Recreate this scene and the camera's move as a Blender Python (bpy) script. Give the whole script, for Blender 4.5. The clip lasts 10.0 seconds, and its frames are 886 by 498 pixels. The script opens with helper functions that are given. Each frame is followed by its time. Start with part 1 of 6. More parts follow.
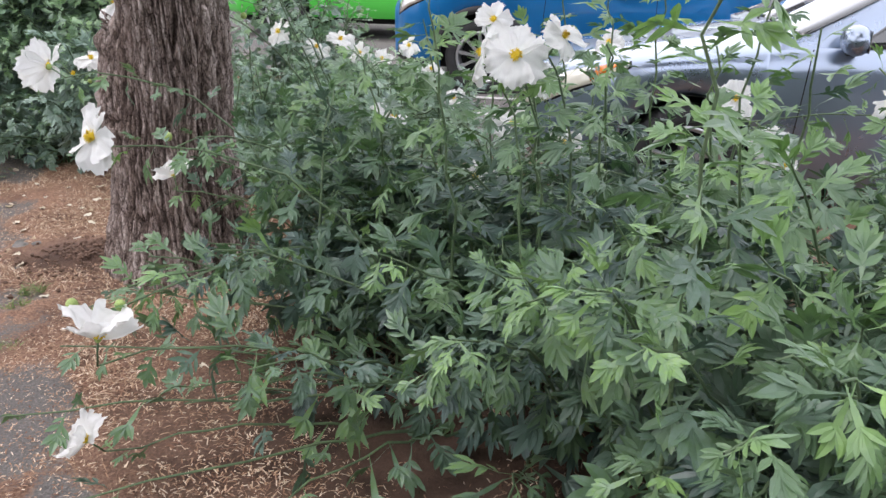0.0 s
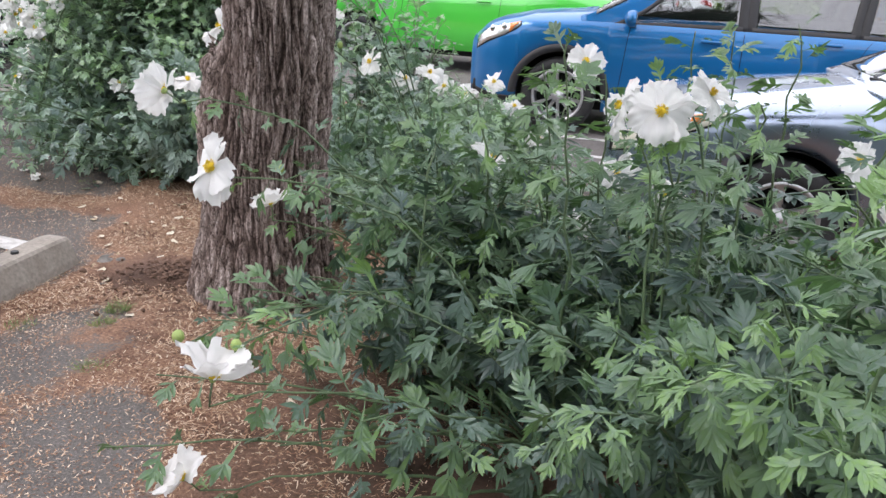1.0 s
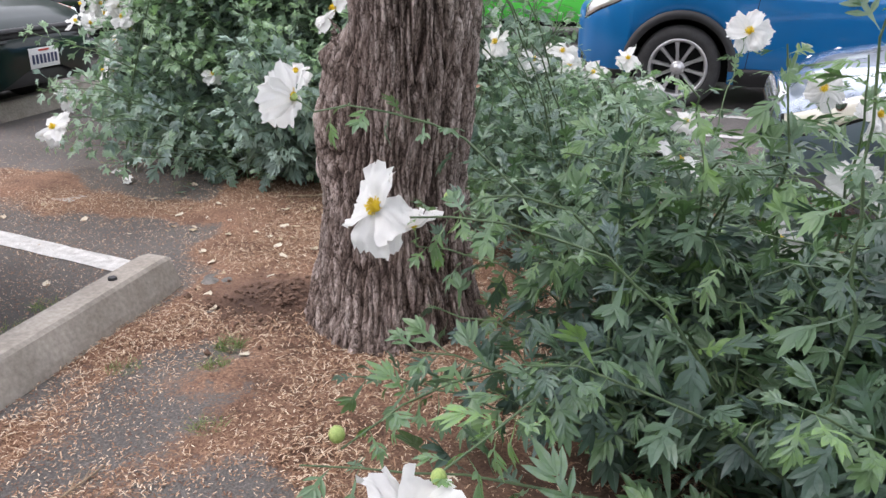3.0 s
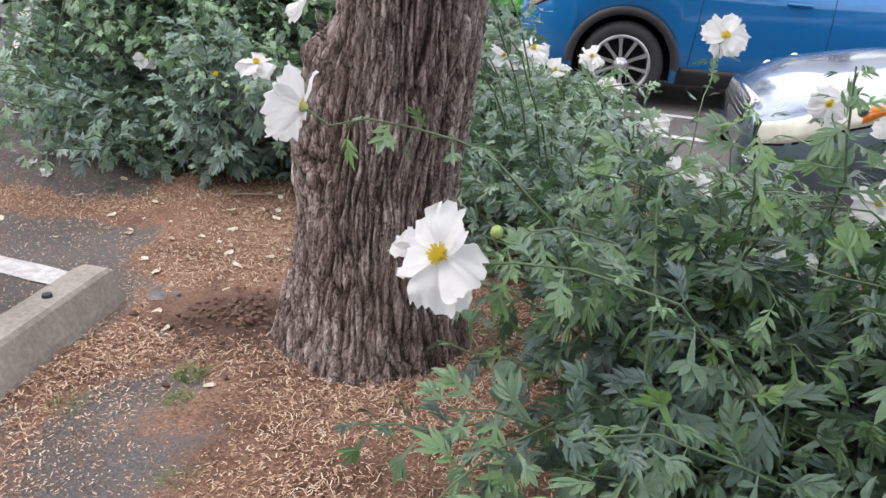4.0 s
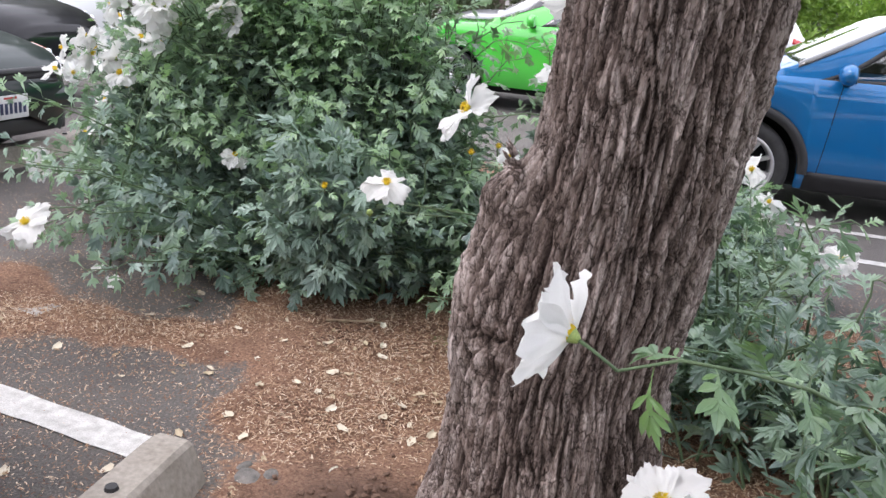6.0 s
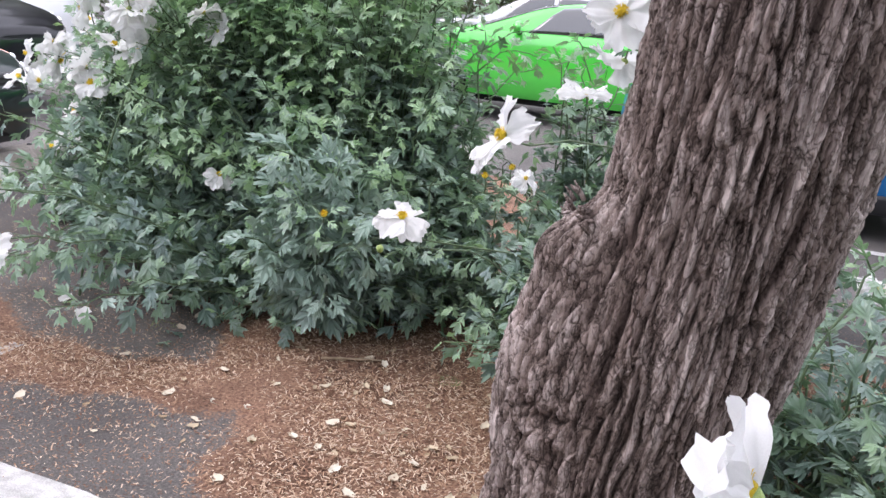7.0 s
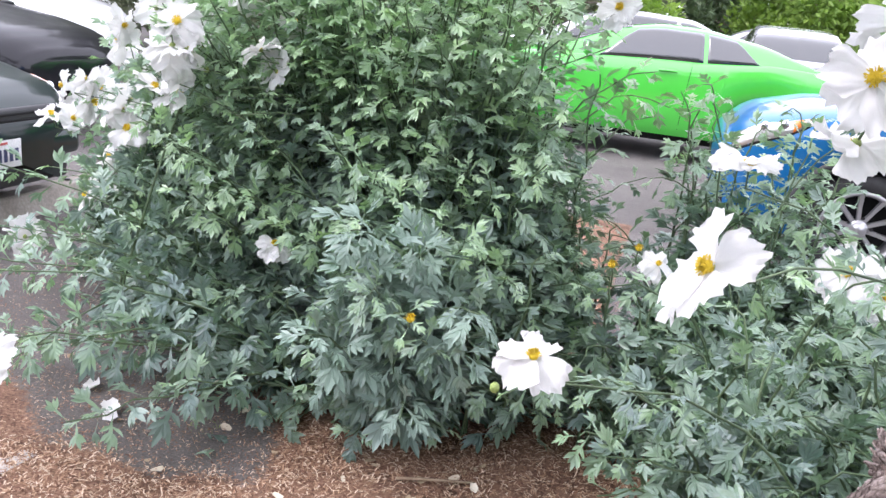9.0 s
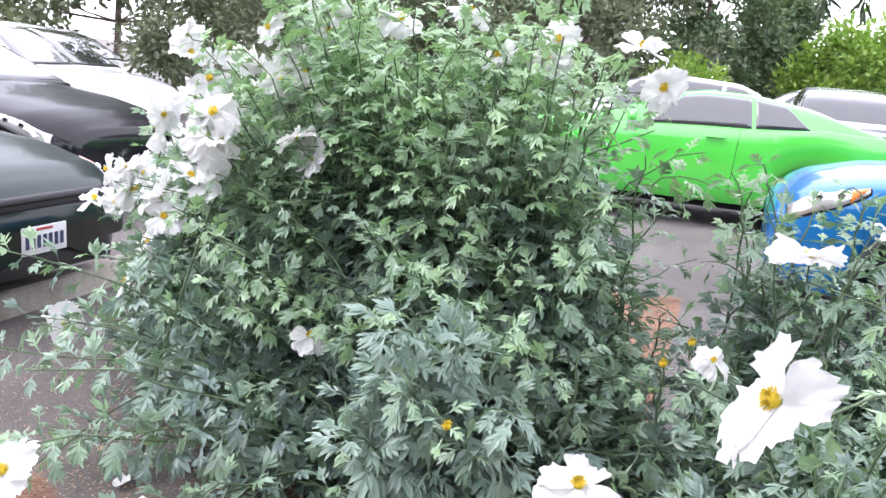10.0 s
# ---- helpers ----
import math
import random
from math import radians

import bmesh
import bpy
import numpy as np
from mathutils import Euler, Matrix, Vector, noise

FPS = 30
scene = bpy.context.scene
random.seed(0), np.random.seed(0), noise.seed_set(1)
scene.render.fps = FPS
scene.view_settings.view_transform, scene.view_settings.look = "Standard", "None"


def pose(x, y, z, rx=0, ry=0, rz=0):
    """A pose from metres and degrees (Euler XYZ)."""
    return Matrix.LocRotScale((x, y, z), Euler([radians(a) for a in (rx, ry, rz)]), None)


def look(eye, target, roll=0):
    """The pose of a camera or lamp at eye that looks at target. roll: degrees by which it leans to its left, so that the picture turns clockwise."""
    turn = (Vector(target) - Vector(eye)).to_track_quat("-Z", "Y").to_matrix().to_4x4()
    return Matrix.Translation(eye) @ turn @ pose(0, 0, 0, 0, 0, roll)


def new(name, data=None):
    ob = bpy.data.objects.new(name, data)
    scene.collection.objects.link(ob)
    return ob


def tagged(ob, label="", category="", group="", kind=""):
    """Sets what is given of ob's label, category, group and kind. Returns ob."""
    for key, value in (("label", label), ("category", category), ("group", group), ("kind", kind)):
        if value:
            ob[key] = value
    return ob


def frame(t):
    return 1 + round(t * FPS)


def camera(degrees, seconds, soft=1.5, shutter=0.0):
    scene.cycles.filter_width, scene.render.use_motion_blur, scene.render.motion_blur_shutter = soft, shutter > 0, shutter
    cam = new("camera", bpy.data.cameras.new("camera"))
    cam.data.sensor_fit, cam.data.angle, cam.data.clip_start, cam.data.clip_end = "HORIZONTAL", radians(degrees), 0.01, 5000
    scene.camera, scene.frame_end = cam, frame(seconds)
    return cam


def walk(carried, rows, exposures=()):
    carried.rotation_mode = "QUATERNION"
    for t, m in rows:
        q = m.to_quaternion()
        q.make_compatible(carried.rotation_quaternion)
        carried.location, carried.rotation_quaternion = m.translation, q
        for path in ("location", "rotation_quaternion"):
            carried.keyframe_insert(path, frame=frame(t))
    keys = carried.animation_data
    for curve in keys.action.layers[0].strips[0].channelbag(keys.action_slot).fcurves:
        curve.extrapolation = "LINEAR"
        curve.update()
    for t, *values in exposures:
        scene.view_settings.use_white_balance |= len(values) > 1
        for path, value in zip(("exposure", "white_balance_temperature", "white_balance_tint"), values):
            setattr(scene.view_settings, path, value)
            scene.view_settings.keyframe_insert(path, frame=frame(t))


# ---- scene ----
cam = camera(57.3, 10.0)
PATH = [
    (0, (0.493, 0.464, 1.428), (0.204, 2.31, 0.714), 1.0),
    (0.5, (0.379, 0.495, 1.432), (0.044, 2.343, 0.746), 3.0),
    (1, (0.28, 0.526, 1.448), (-0.121, 2.373, 0.795), 3.7),
    (1.5, (0.152, 0.545, 1.45), (-0.313, 2.389, 0.833), 4.5),
    (2, (0.04, 0.618, 1.436), (-0.495, 2.446, 0.825), 5.6),
    (2.5, (-0.07, 0.858, 1.412), (-0.666, 2.654, 0.763), 2.4),
    (2.7, (-0.102, 0.931, 1.41), (-0.706, 2.706, 0.712), 1.3),
    (3.8, (-0.485, 1.199, 1.434), (-0.842, 3.019, 0.684), 3.3),
    (4, (-0.537, 1.223, 1.421), (-0.867, 3.045, 0.666), 4.2),
    (4.5, (-0.669, 1.381, 1.405), (-1.021, 3.204, 0.662), 4.6),
    (5, (-0.794, 1.622, 1.422), (-1.225, 3.452, 0.741), 3.7),
    (5.5, (-0.914, 1.719, 1.443), (-1.428, 3.54, 0.796), 4.4),
    (5.7, (-0.983, 1.789, 1.431), (-1.46, 3.627, 0.804), 4.9),
    (6.8, (-1.299, 2.048, 1.434), (-1.728, 3.913, 0.854), 6.0),
    (7, (-1.315, 2.145, 1.429), (-1.705, 4.016, 0.84), 6.0),
    (7.5, (-1.361, 2.32, 1.466), (-1.803, 4.188, 0.906), 6.8),
    (8, (-1.434, 2.465, 1.462), (-1.887, 4.329, 0.895), 5.4),
    (8.5, (-1.597, 2.66, 1.478), (-2.08, 4.52, 0.925), 3.9),
    (9, (-1.68, 2.747, 1.485), (-2.175, 4.598, 0.91), 6.1),
    (9.5, (-1.709, 2.816, 1.533), (-2.281, 4.674, 1.065), 5.5),
    (10, (-1.702, 2.878, 1.549), (-2.33, 4.725, 1.111), 4.7),
]
walk(cam, [(t, look(eye, target, roll)) for t, eye, target, roll in PATH], [(0.0, -0.05, 6480, 16), (2.0, -0.07, 6480, 16), (5.5, -0.04, 6480, 16), (7.5, 0.16, 6250, 21), (8.5, 0.40, 6250, 21), (9.0, 0.43, 6250, 21), (10.0, 0.5, 6250, 21)])

# ---- light ----
SUN_ELEV, SUN_TURN = 55.0, 248.0
world = bpy.data.worlds.new("sky")
scene.world = world
world.use_nodes = True
wn, wl = world.node_tree.nodes, world.node_tree.links
sky = wn.new("ShaderNodeTexSky")
sky.sky_type, sky.sun_disc = "NISHITA", False
sky.sun_elevation, sky.sun_rotation = radians(SUN_ELEV), radians(SUN_TURN)
sky.dust_density, sky.air_density = 4.0, 1.0
cloud = wn.new("ShaderNodeMix")
cloud.data_type = "RGBA"
cloud.inputs["Factor"].default_value = 0.8
cloud.inputs["B"].default_value = (10.5, 10.8, 11.4, 1)
wl.new(sky.outputs["Color"], cloud.inputs["A"])
wl.new(cloud.outputs["Result"], wn["Background"].inputs["Color"])
wn["Background"].inputs["Strength"].default_value = 0.262

sun = new("sun", bpy.data.lights.new("sun", "SUN"))
sun.data.energy, sun.data.angle, sun.data.color = 1.3, radians(25), (1.0, 0.98, 0.95)
az = radians(SUN_TURN)
sun.matrix_world = look((0, 0, 30), (-30 * math.sin(az) / math.tan(radians(SUN_ELEV)), -30 * math.cos(az) / math.tan(radians(SUN_ELEV)), 0))


# ---- building helpers ----
def mesh_of(verts, faces, mat=None, smooth=True, name="mesh"):
    me = bpy.data.meshes.new(name)
    me.from_pydata([tuple(map(float, v)) for v in verts], [], [tuple(map(int, f)) for f in faces])
    me.update()
    if mat:
        me.materials.append(mat)
    if smooth:
        me.polygons.foreach_set("use_smooth", [True] * len(me.polygons))
    return me


def tri_mesh(verts, tris, mat, attrs=None, smooth=False, name="mesh"):
    """A mesh of triangles from numpy arrays, with float attributes per vertex."""
    me = bpy.data.meshes.new(name)
    n, m = len(verts), len(tris)
    me.vertices.add(n)
    me.vertices.foreach_set("co", np.ascontiguousarray(verts, dtype=np.float32).ravel())
    me.loops.add(3 * m)
    me.loops.foreach_set("vertex_index", np.ascontiguousarray(tris, dtype=np.int32).ravel())
    me.polygons.add(m)
    me.polygons.foreach_set("loop_start", np.arange(0, 3 * m, 3, dtype=np.int32))
    me.polygons.foreach_set("use_smooth", np.full(m, smooth))
    for key, values in (attrs or {}).items():
        a = me.attributes.new(key, "FLOAT", "POINT")
        a.data.foreach_set("value", np.ascontiguousarray(values, dtype=np.float32))
    me.materials.append(mat)
    me.update(calc_edges=True)
    return me


def put(name, me, parent=None, label="", m=None):
    ob = new(name, me)
    if parent:
        ob.parent = parent
    if m is not None:
        ob.matrix_basis = m
    if label:
        ob["label"] = label
    return ob


def thing(name, label, category, m=None, group="", kind=""):
    ob = new(name)
    ob.empty_display_size = 0.1
    if m is not None:
        ob.matrix_basis = m
    return tagged(ob, label, category, group, kind)


def bm_mesh(bm, mat, smooth=False, name="mesh"):
    me = bpy.data.meshes.new(name)
    bmesh.ops.recalc_face_normals(bm, faces=bm.faces)
    bm.to_mesh(me)
    bm.free()
    me.materials.append(mat)
    if smooth:
        me.polygons.foreach_set("use_smooth", [True] * len(me.polygons))
    return me


def box_bm(sx, sy, sz, m=None, bevel=0.0, bm=None, segments=2):
    bm = bm or bmesh.new()
    made = bmesh.ops.create_cube(bm, size=1.0, matrix=(m or Matrix()) @ Matrix.Diagonal((sx, sy, sz, 1)))
    if bevel:
        edges = list({e for v in made["verts"] for e in v.link_edges})
        bmesh.ops.bevel(bm, geom=edges, offset=bevel, segments=segments, profile=0.5, affect="EDGES")
    return bm


def tube(points, radii, sides=6, cap=True):
    """Vertices and triangles of a tube along points."""
    pts = np.asarray(points, float)
    radii = np.broadcast_to(np.asarray(radii, float), (len(pts),))
    d = np.gradient(pts, axis=0)
    d /= np.linalg.norm(d, axis=1)[:, None] + 1e-9
    ref = np.array([0.31, 0.17, 0.93]) if abs(d[0][2]) < 0.8 else np.array([0.9, 0.3, 0.1])
    u = np.cross(d, ref)
    u /= np.linalg.norm(u, axis=1)[:, None] + 1e-9
    w = np.cross(d, u)
    a = np.arange(sides) * 2 * math.pi / sides
    ring = u[:, None, :] * np.cos(a)[None, :, None] + w[:, None, :] * np.sin(a)[None, :, None]
    verts = (pts[:, None, :] + ring * radii[:, None, None]).reshape(-1, 3)
    tris = []
    for i in range(len(pts) - 1):
        for j in range(sides):
            p, q = i * sides + j, i * sides + (j + 1) % sides
            tris += [(p, q, q + sides), (p, q + sides, p + sides)]
    if cap:
        for base, flip in ((0, True), ((len(pts) - 1) * sides, False)):
            for j in range(1, sides - 1):
                t = (base, base + j, base + j + 1)
                tris.append(t[::-1] if flip else t)
    return verts, np.array(tris)


class Pile:
    """Gathers many triangle soups into one mesh."""

    def __init__(self):
        self.v, self.t, self.a, self.n = [], [], [], 0

    def add(self, verts, tris, value=0.0):
        self.v.append(np.asarray(verts, float))
        self.t.append(np.asarray(tris) + self.n)
        self.a.append(np.broadcast_to(np.asarray(value, float), (len(verts),)))
        self.n += len(verts)

    def mesh(self, mat, smooth=False, key="age_tone"):
        return tri_mesh(np.concatenate(self.v), np.concatenate(self.t), mat, {key: np.concatenate(self.a)}, smooth)


# ---- materials ----
def mat_new(name):
    m = bpy.data.materials.new(name)
    m.use_nodes = True
    return m, m.node_tree.nodes, m.node_tree.links, m.node_tree.nodes["Principled BSDF"]


def ramp(nodes, stops):
    r = nodes.new("ShaderNodeValToRGB")
    el = r.color_ramp.elements
    while len(el) < len(stops):
        el.new(0.5)
    for e, (p, c) in zip(el, stops):
        e.position, e.color = p, (*c, 1)
    return r


def noise_node(nodes, links, scale, detail=4, rough=0.55, coords="Object", stretch=None):
    tc = nodes.new("ShaderNodeTexCoord")
    n = nodes.new("ShaderNodeTexNoise")
    n.inputs["Scale"].default_value, n.inputs["Detail"].default_value, n.inputs["Roughness"].default_value = scale, detail, rough
    if stretch:
        mp = nodes.new("ShaderNodeMapping")
        mp.inputs["Scale"].default_value = stretch
        links.new(tc.outputs[coords], mp.inputs["Vector"])
        links.new(mp.outputs["Vector"], n.inputs["Vector"])
    else:
        links.new(tc.outputs[coords], n.inputs["Vector"])
    return n


def mix_node(nodes, links, fac, a, b, blend="MIX"):
    mx = nodes.new("ShaderNodeMix")
    mx.data_type, mx.blend_type = "RGBA", blend
    for key, val in (("Factor", fac), ("A", a), ("B", b)):
        if hasattr(val, "links"):
            links.new(val, mx.inputs[key])
        elif key == "Factor":
            mx.inputs[key].default_value = val
        else:
            mx.inputs[key].default_value = (*val, 1)
    return mx.outputs["Result"]


def bump(nodes, links, bsdf, height, strength=0.4, dist=0.01):
    b = nodes.new("ShaderNodeBump")
    b.inputs["Strength"].default_value, b.inputs["Distance"].default_value = strength, dist
    links.new(height, b.inputs["Height"])
    links.new(b.outputs["Normal"], bsdf.inputs["Normal"])


def mottled(name, c1, c2, scale, rough=0.8, fine=None, strength=0.3, metal=0.0, stretch=None):
    """Two colours mixed by a coarse and a fine noise, with a bump."""
    m, n, l, b = mat_new(name)
    big = noise_node(n, l, scale, stretch=stretch)
    small = noise_node(n, l, fine or scale * 9, stretch=stretch)
    r = ramp(n, [(0.3, c1), (0.7, c2)])
    l.new(big.outputs["Fac"], r.inputs["Fac"])
    r2 = ramp(n, [(0.25, (0.72, 0.72, 0.72)), (0.75, (1.18, 1.18, 1.18))])
    l.new(small.outputs["Fac"], r2.inputs["Fac"])
    l.new(mix_node(n, l, 1.0, r.outputs["Color"], r2.outputs["Color"], "MULTIPLY"), b.inputs["Base Color"])
    b.inputs["Roughness"].default_value, b.inputs["Metallic"].default_value = rough, metal
    if strength:
        bump(n, l, b, small.outputs["Fac"], strength, 0.004)
    return m


def plain(name, colour, rough=0.5, metal=0.0, coat=0.0):
    m, n, l, b = mat_new(name)
    nz = noise_node(n, l, 14.0)
    r = ramp(n, [(0.3, tuple(c * 0.9 for c in colour)), (0.7, tuple(min(1, c * 1.08) for c in colour))])
    l.new(nz.outputs["Fac"], r.inputs["Fac"])
    l.new(r.outputs["Color"], b.inputs["Base Color"])
    b.inputs["Roughness"].default_value, b.inputs["Metallic"].default_value = rough, metal
    b.inputs["Coat Weight"].default_value, b.inputs["Coat Roughness"].default_value = coat, 0.04
    return m


def paint(name, colour, metal=0.35, rough=0.32, spec=0.5, coat=1.0):
    """Car paint under a clear coat, with a thin film of dust."""
    m, n, l, b = mat_new(name)
    nz = noise_node(n, l, 3.0, 6, 0.65)
    r = ramp(n, [(0.35, colour), (0.75, tuple(c * 0.97 + 0.005 for c in colour))])
    l.new(nz.outputs["Fac"], r.inputs["Fac"])
    l.new(r.outputs["Color"], b.inputs["Base Color"])
    rr = ramp(n, [(0.3, (rough, rough, rough)), (0.8, (rough + 0.12,) * 3)])
    l.new(nz.outputs["Fac"], rr.inputs["Fac"])
    l.new(rr.outputs["Color"], b.inputs["Roughness"])
    b.inputs["Metallic"].default_value, b.inputs["Specular IOR Level"].default_value = metal, spec
    b.inputs["Coat Weight"].default_value, b.inputs["Coat Roughness"].default_value, b.inputs["Coat IOR"].default_value = coat, 0.06, 1.7
    return m


def leafy(name, young, old, rough=0.5, through_light=0.22, bloom=(0.16, 0.24, 0.19)):
    """Leaf: colour by age, on the shrubs also by painted light; a grey bloom, light that passes through."""
    m, n, l, b = mat_new(name)
    at = n.new("ShaderNodeAttribute")
    at.attribute_name = "age_tone"
    info = n.new("ShaderNodeObjectInfo")
    add = n.new("ShaderNodeMath")
    add.operation = "MULTIPLY_ADD"
    l.new(info.outputs["Random"], add.inputs[0])
    add.inputs[1].default_value = 0.25
    l.new(at.outputs["Fac"], add.inputs[2])
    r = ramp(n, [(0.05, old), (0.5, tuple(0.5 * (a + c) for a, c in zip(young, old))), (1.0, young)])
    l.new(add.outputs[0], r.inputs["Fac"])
    nz = noise_node(n, l, 9.0, 4, 0.6)
    r2 = ramp(n, [(0.35, (0, 0, 0)), (0.7, (0.6, 0.6, 0.6))])
    l.new(nz.outputs["Fac"], r2.inputs["Fac"])
    col = mix_node(n, l, r2.outputs["Color"], r.outputs["Color"], bloom)
    l.new(col, b.inputs["Base Color"])
    b.inputs["Roughness"].default_value = rough
    b.inputs["Specular IOR Level"].default_value = 0.5
    tr = n.new("ShaderNodeBsdfTranslucent")
    l.new(mix_node(n, l, 1.0, r.outputs["Color"], (1.15, 1.4, 0.8), "MULTIPLY"), tr.inputs["Color"])
    mx = n.new("ShaderNodeMixShader")
    mx.inputs["Fac"].default_value = through_light
    l.new(b.outputs["BSDF"], mx.inputs[1])
    l.new(tr.outputs["BSDF"], mx.inputs[2])
    l.new(mx.outputs["Shader"], n["Material Output"].inputs["Surface"])
    return m


# young and bloom colours also hold the sky sheen of upper leaves, painted in
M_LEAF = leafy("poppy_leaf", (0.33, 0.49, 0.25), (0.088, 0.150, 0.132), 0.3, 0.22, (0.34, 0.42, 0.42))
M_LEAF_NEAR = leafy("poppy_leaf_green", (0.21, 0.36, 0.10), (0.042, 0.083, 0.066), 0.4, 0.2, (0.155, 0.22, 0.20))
M_LEAF_PALE = leafy("glaucous_leaf", (0.25, 0.36, 0.27), (0.15, 0.225, 0.185), 0.4, 0.12, (0.27, 0.35, 0.32))
M_STEM = mottled("poppy_stem", (0.07, 0.12, 0.06), (0.13, 0.19, 0.09), 12, 0.6)
M_CENTRE = mottled("poppy_stamens", (0.82, 0.55, 0.01), (0.92, 0.70, 0.04), 300, 0.8, 900, 0.8)
M_BUD = mottled("poppy_bud", (0.25, 0.36, 0.09), (0.34, 0.42, 0.14), 40, 0.6)


def petal_material():
    m, n, l, b = mat_new("poppy_petal")
    nz = noise_node(n, l, 60, 5, 0.6)
    r = ramp(n, [(0.3, (0.80, 0.80, 0.78)), (0.7, (0.88, 0.88, 0.87))])
    l.new(nz.outputs["Fac"], r.inputs["Fac"])
    l.new(r.outputs["Color"], b.inputs["Base Color"])
    b.inputs["Roughness"].default_value = 0.7
    b.inputs["Specular IOR Level"].default_value = 0.2
    bump(n, l, b, nz.outputs["Fac"], 0.6, 0.004)
    tr = n.new("ShaderNodeBsdfTranslucent")
    tr.inputs["Color"].default_value = (0.85, 0.86, 0.84, 1)
    mx = n.new("ShaderNodeMixShader")
    mx.inputs["Fac"].default_value = 0.35
    l.new(b.outputs["BSDF"], mx.inputs[1])
    l.new(tr.outputs["BSDF"], mx.inputs[2])
    l.new(mx.outputs["Shader"], n["Material Output"].inputs["Surface"])
    return m


M_PETAL = petal_material()


def bark_material():
    m, n, l, b = mat_new("bark")
    at = n.new("ShaderNodeAttribute")
    at.attribute_name = "plate"
    # stringy flakes: cells drawn out along the trunk, their edges frayed
    warp = noise_node(n, l, 11, 4, 0.65, stretch=(1, 1, 0.6))
    tc = n.new("ShaderNodeTexCoord")
    mp = n.new("ShaderNodeMapping")
    mp.inputs["Scale"].default_value = (1, 1, 0.2)
    mp.inputs["Rotation"].default_value = (radians(5), radians(-4), 0)
    l.new(tc.outputs["Object"], mp.inputs["Vector"])
    bent = n.new("ShaderNodeMixRGB")
    bent.blend_type = "LINEAR_LIGHT"
    bent.inputs["Fac"].default_value = 0.06
    l.new(mp.outputs["Vector"], bent.inputs["Color1"])
    l.new(warp.outputs["Color"], bent.inputs["Color2"])
    shades, heights = [], []
    # cell edges drawn darker: the shade of the cracks put into the colour
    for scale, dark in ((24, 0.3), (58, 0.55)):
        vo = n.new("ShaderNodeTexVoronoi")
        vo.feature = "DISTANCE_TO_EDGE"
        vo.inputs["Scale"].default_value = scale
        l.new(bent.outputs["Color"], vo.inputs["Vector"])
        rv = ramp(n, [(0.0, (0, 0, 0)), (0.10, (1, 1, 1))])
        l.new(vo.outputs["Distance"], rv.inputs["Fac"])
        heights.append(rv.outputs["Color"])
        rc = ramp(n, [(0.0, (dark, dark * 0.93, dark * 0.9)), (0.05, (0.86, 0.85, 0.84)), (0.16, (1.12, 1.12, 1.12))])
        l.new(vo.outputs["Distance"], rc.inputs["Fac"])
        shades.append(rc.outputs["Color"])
    # fibres along the grain and grit across it
    fibre = noise_node(n, l, 170, 6, 0.68, stretch=(1, 1, 0.05))
    grit = noise_node(n, l, 150, 7, 0.78, stretch=(1, 1, 0.35))
    string = ramp(n, [(0.34, (0.66, 0.63, 0.62)), (0.5, (0.97, 0.96, 0.95)), (0.68, (1.24, 1.23, 1.22))])
    l.new(fibre.outputs["Fac"], string.inputs["Fac"])
    crumb = ramp(n, [(0.36, (0.76, 0.74, 0.73)), (0.52, (1, 1, 1)), (0.68, (1.12, 1.12, 1.12))])
    l.new(grit.outputs["Fac"], crumb.inputs["Fac"])
    big = noise_node(n, l, 5, 5, 0.6, stretch=(1, 1, 0.5))
    stain = ramp(n, [(0.35, (0.82, 0.77, 0.75)), (0.7, (1.12, 1.12, 1.12))])
    l.new(big.outputs["Fac"], stain.inputs["Fac"])
    # brown furrows to weathered grey ridges, with the furrows' shade painted in
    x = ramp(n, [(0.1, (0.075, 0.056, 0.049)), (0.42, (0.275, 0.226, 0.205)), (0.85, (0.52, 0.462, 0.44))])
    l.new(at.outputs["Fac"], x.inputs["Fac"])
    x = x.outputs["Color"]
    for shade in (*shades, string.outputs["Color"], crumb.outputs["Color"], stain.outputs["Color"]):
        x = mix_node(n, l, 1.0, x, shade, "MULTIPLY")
    l.new(x, b.inputs["Base Color"])
    b.inputs["Roughness"].default_value = 0.92
    b.inputs["Specular IOR Level"].default_value = 0.2
    relief = mix_node(n, l, 0.4, heights[0], heights[1])
    relief = mix_node(n, l, 0.45, relief, string.outputs["Color"])
    relief = mix_node(n, l, 0.25, relief, crumb.outputs["Color"])
    bump(n, l, b, relief, 1.0, 0.012)
    return m


M_BARK = bark_material()
M_CONCRETE = mottled("concrete", (0.27, 0.24, 0.205), (0.39, 0.355, 0.31), 5, 0.9, 60, 0.3)
M_LINE = mottled("worn_line_paint", (0.42, 0.41, 0.39), (0.66, 0.65, 0.63), 22, 0.85, 190, 0.4)
M_TYRE = mottled("tyre_rubber", (0.02, 0.02, 0.021), (0.035, 0.035, 0.036), 20, 0.85)
M_ALLOY = plain("alloy", (0.5, 0.5, 0.51), 0.35, 0.75)
M_DARK = plain("black_plastic", (0.02, 0.02, 0.022), 0.55)
M_VOID = plain("wheel_well", (0.008, 0.008, 0.009), 0.9)
M_CHROME = plain("chrome", (0.7, 0.7, 0.72), 0.15, 1.0)


def glass_material(name, tint, trans=0.55):
    m, n, l, b = mat_new(name)
    b.inputs["Base Color"].default_value = (*tint, 1)
    b.inputs["Roughness"].default_value = 0.03
    b.inputs["Transmission Weight"].default_value = trans
    b.inputs["IOR"].default_value = 1.45
    return m


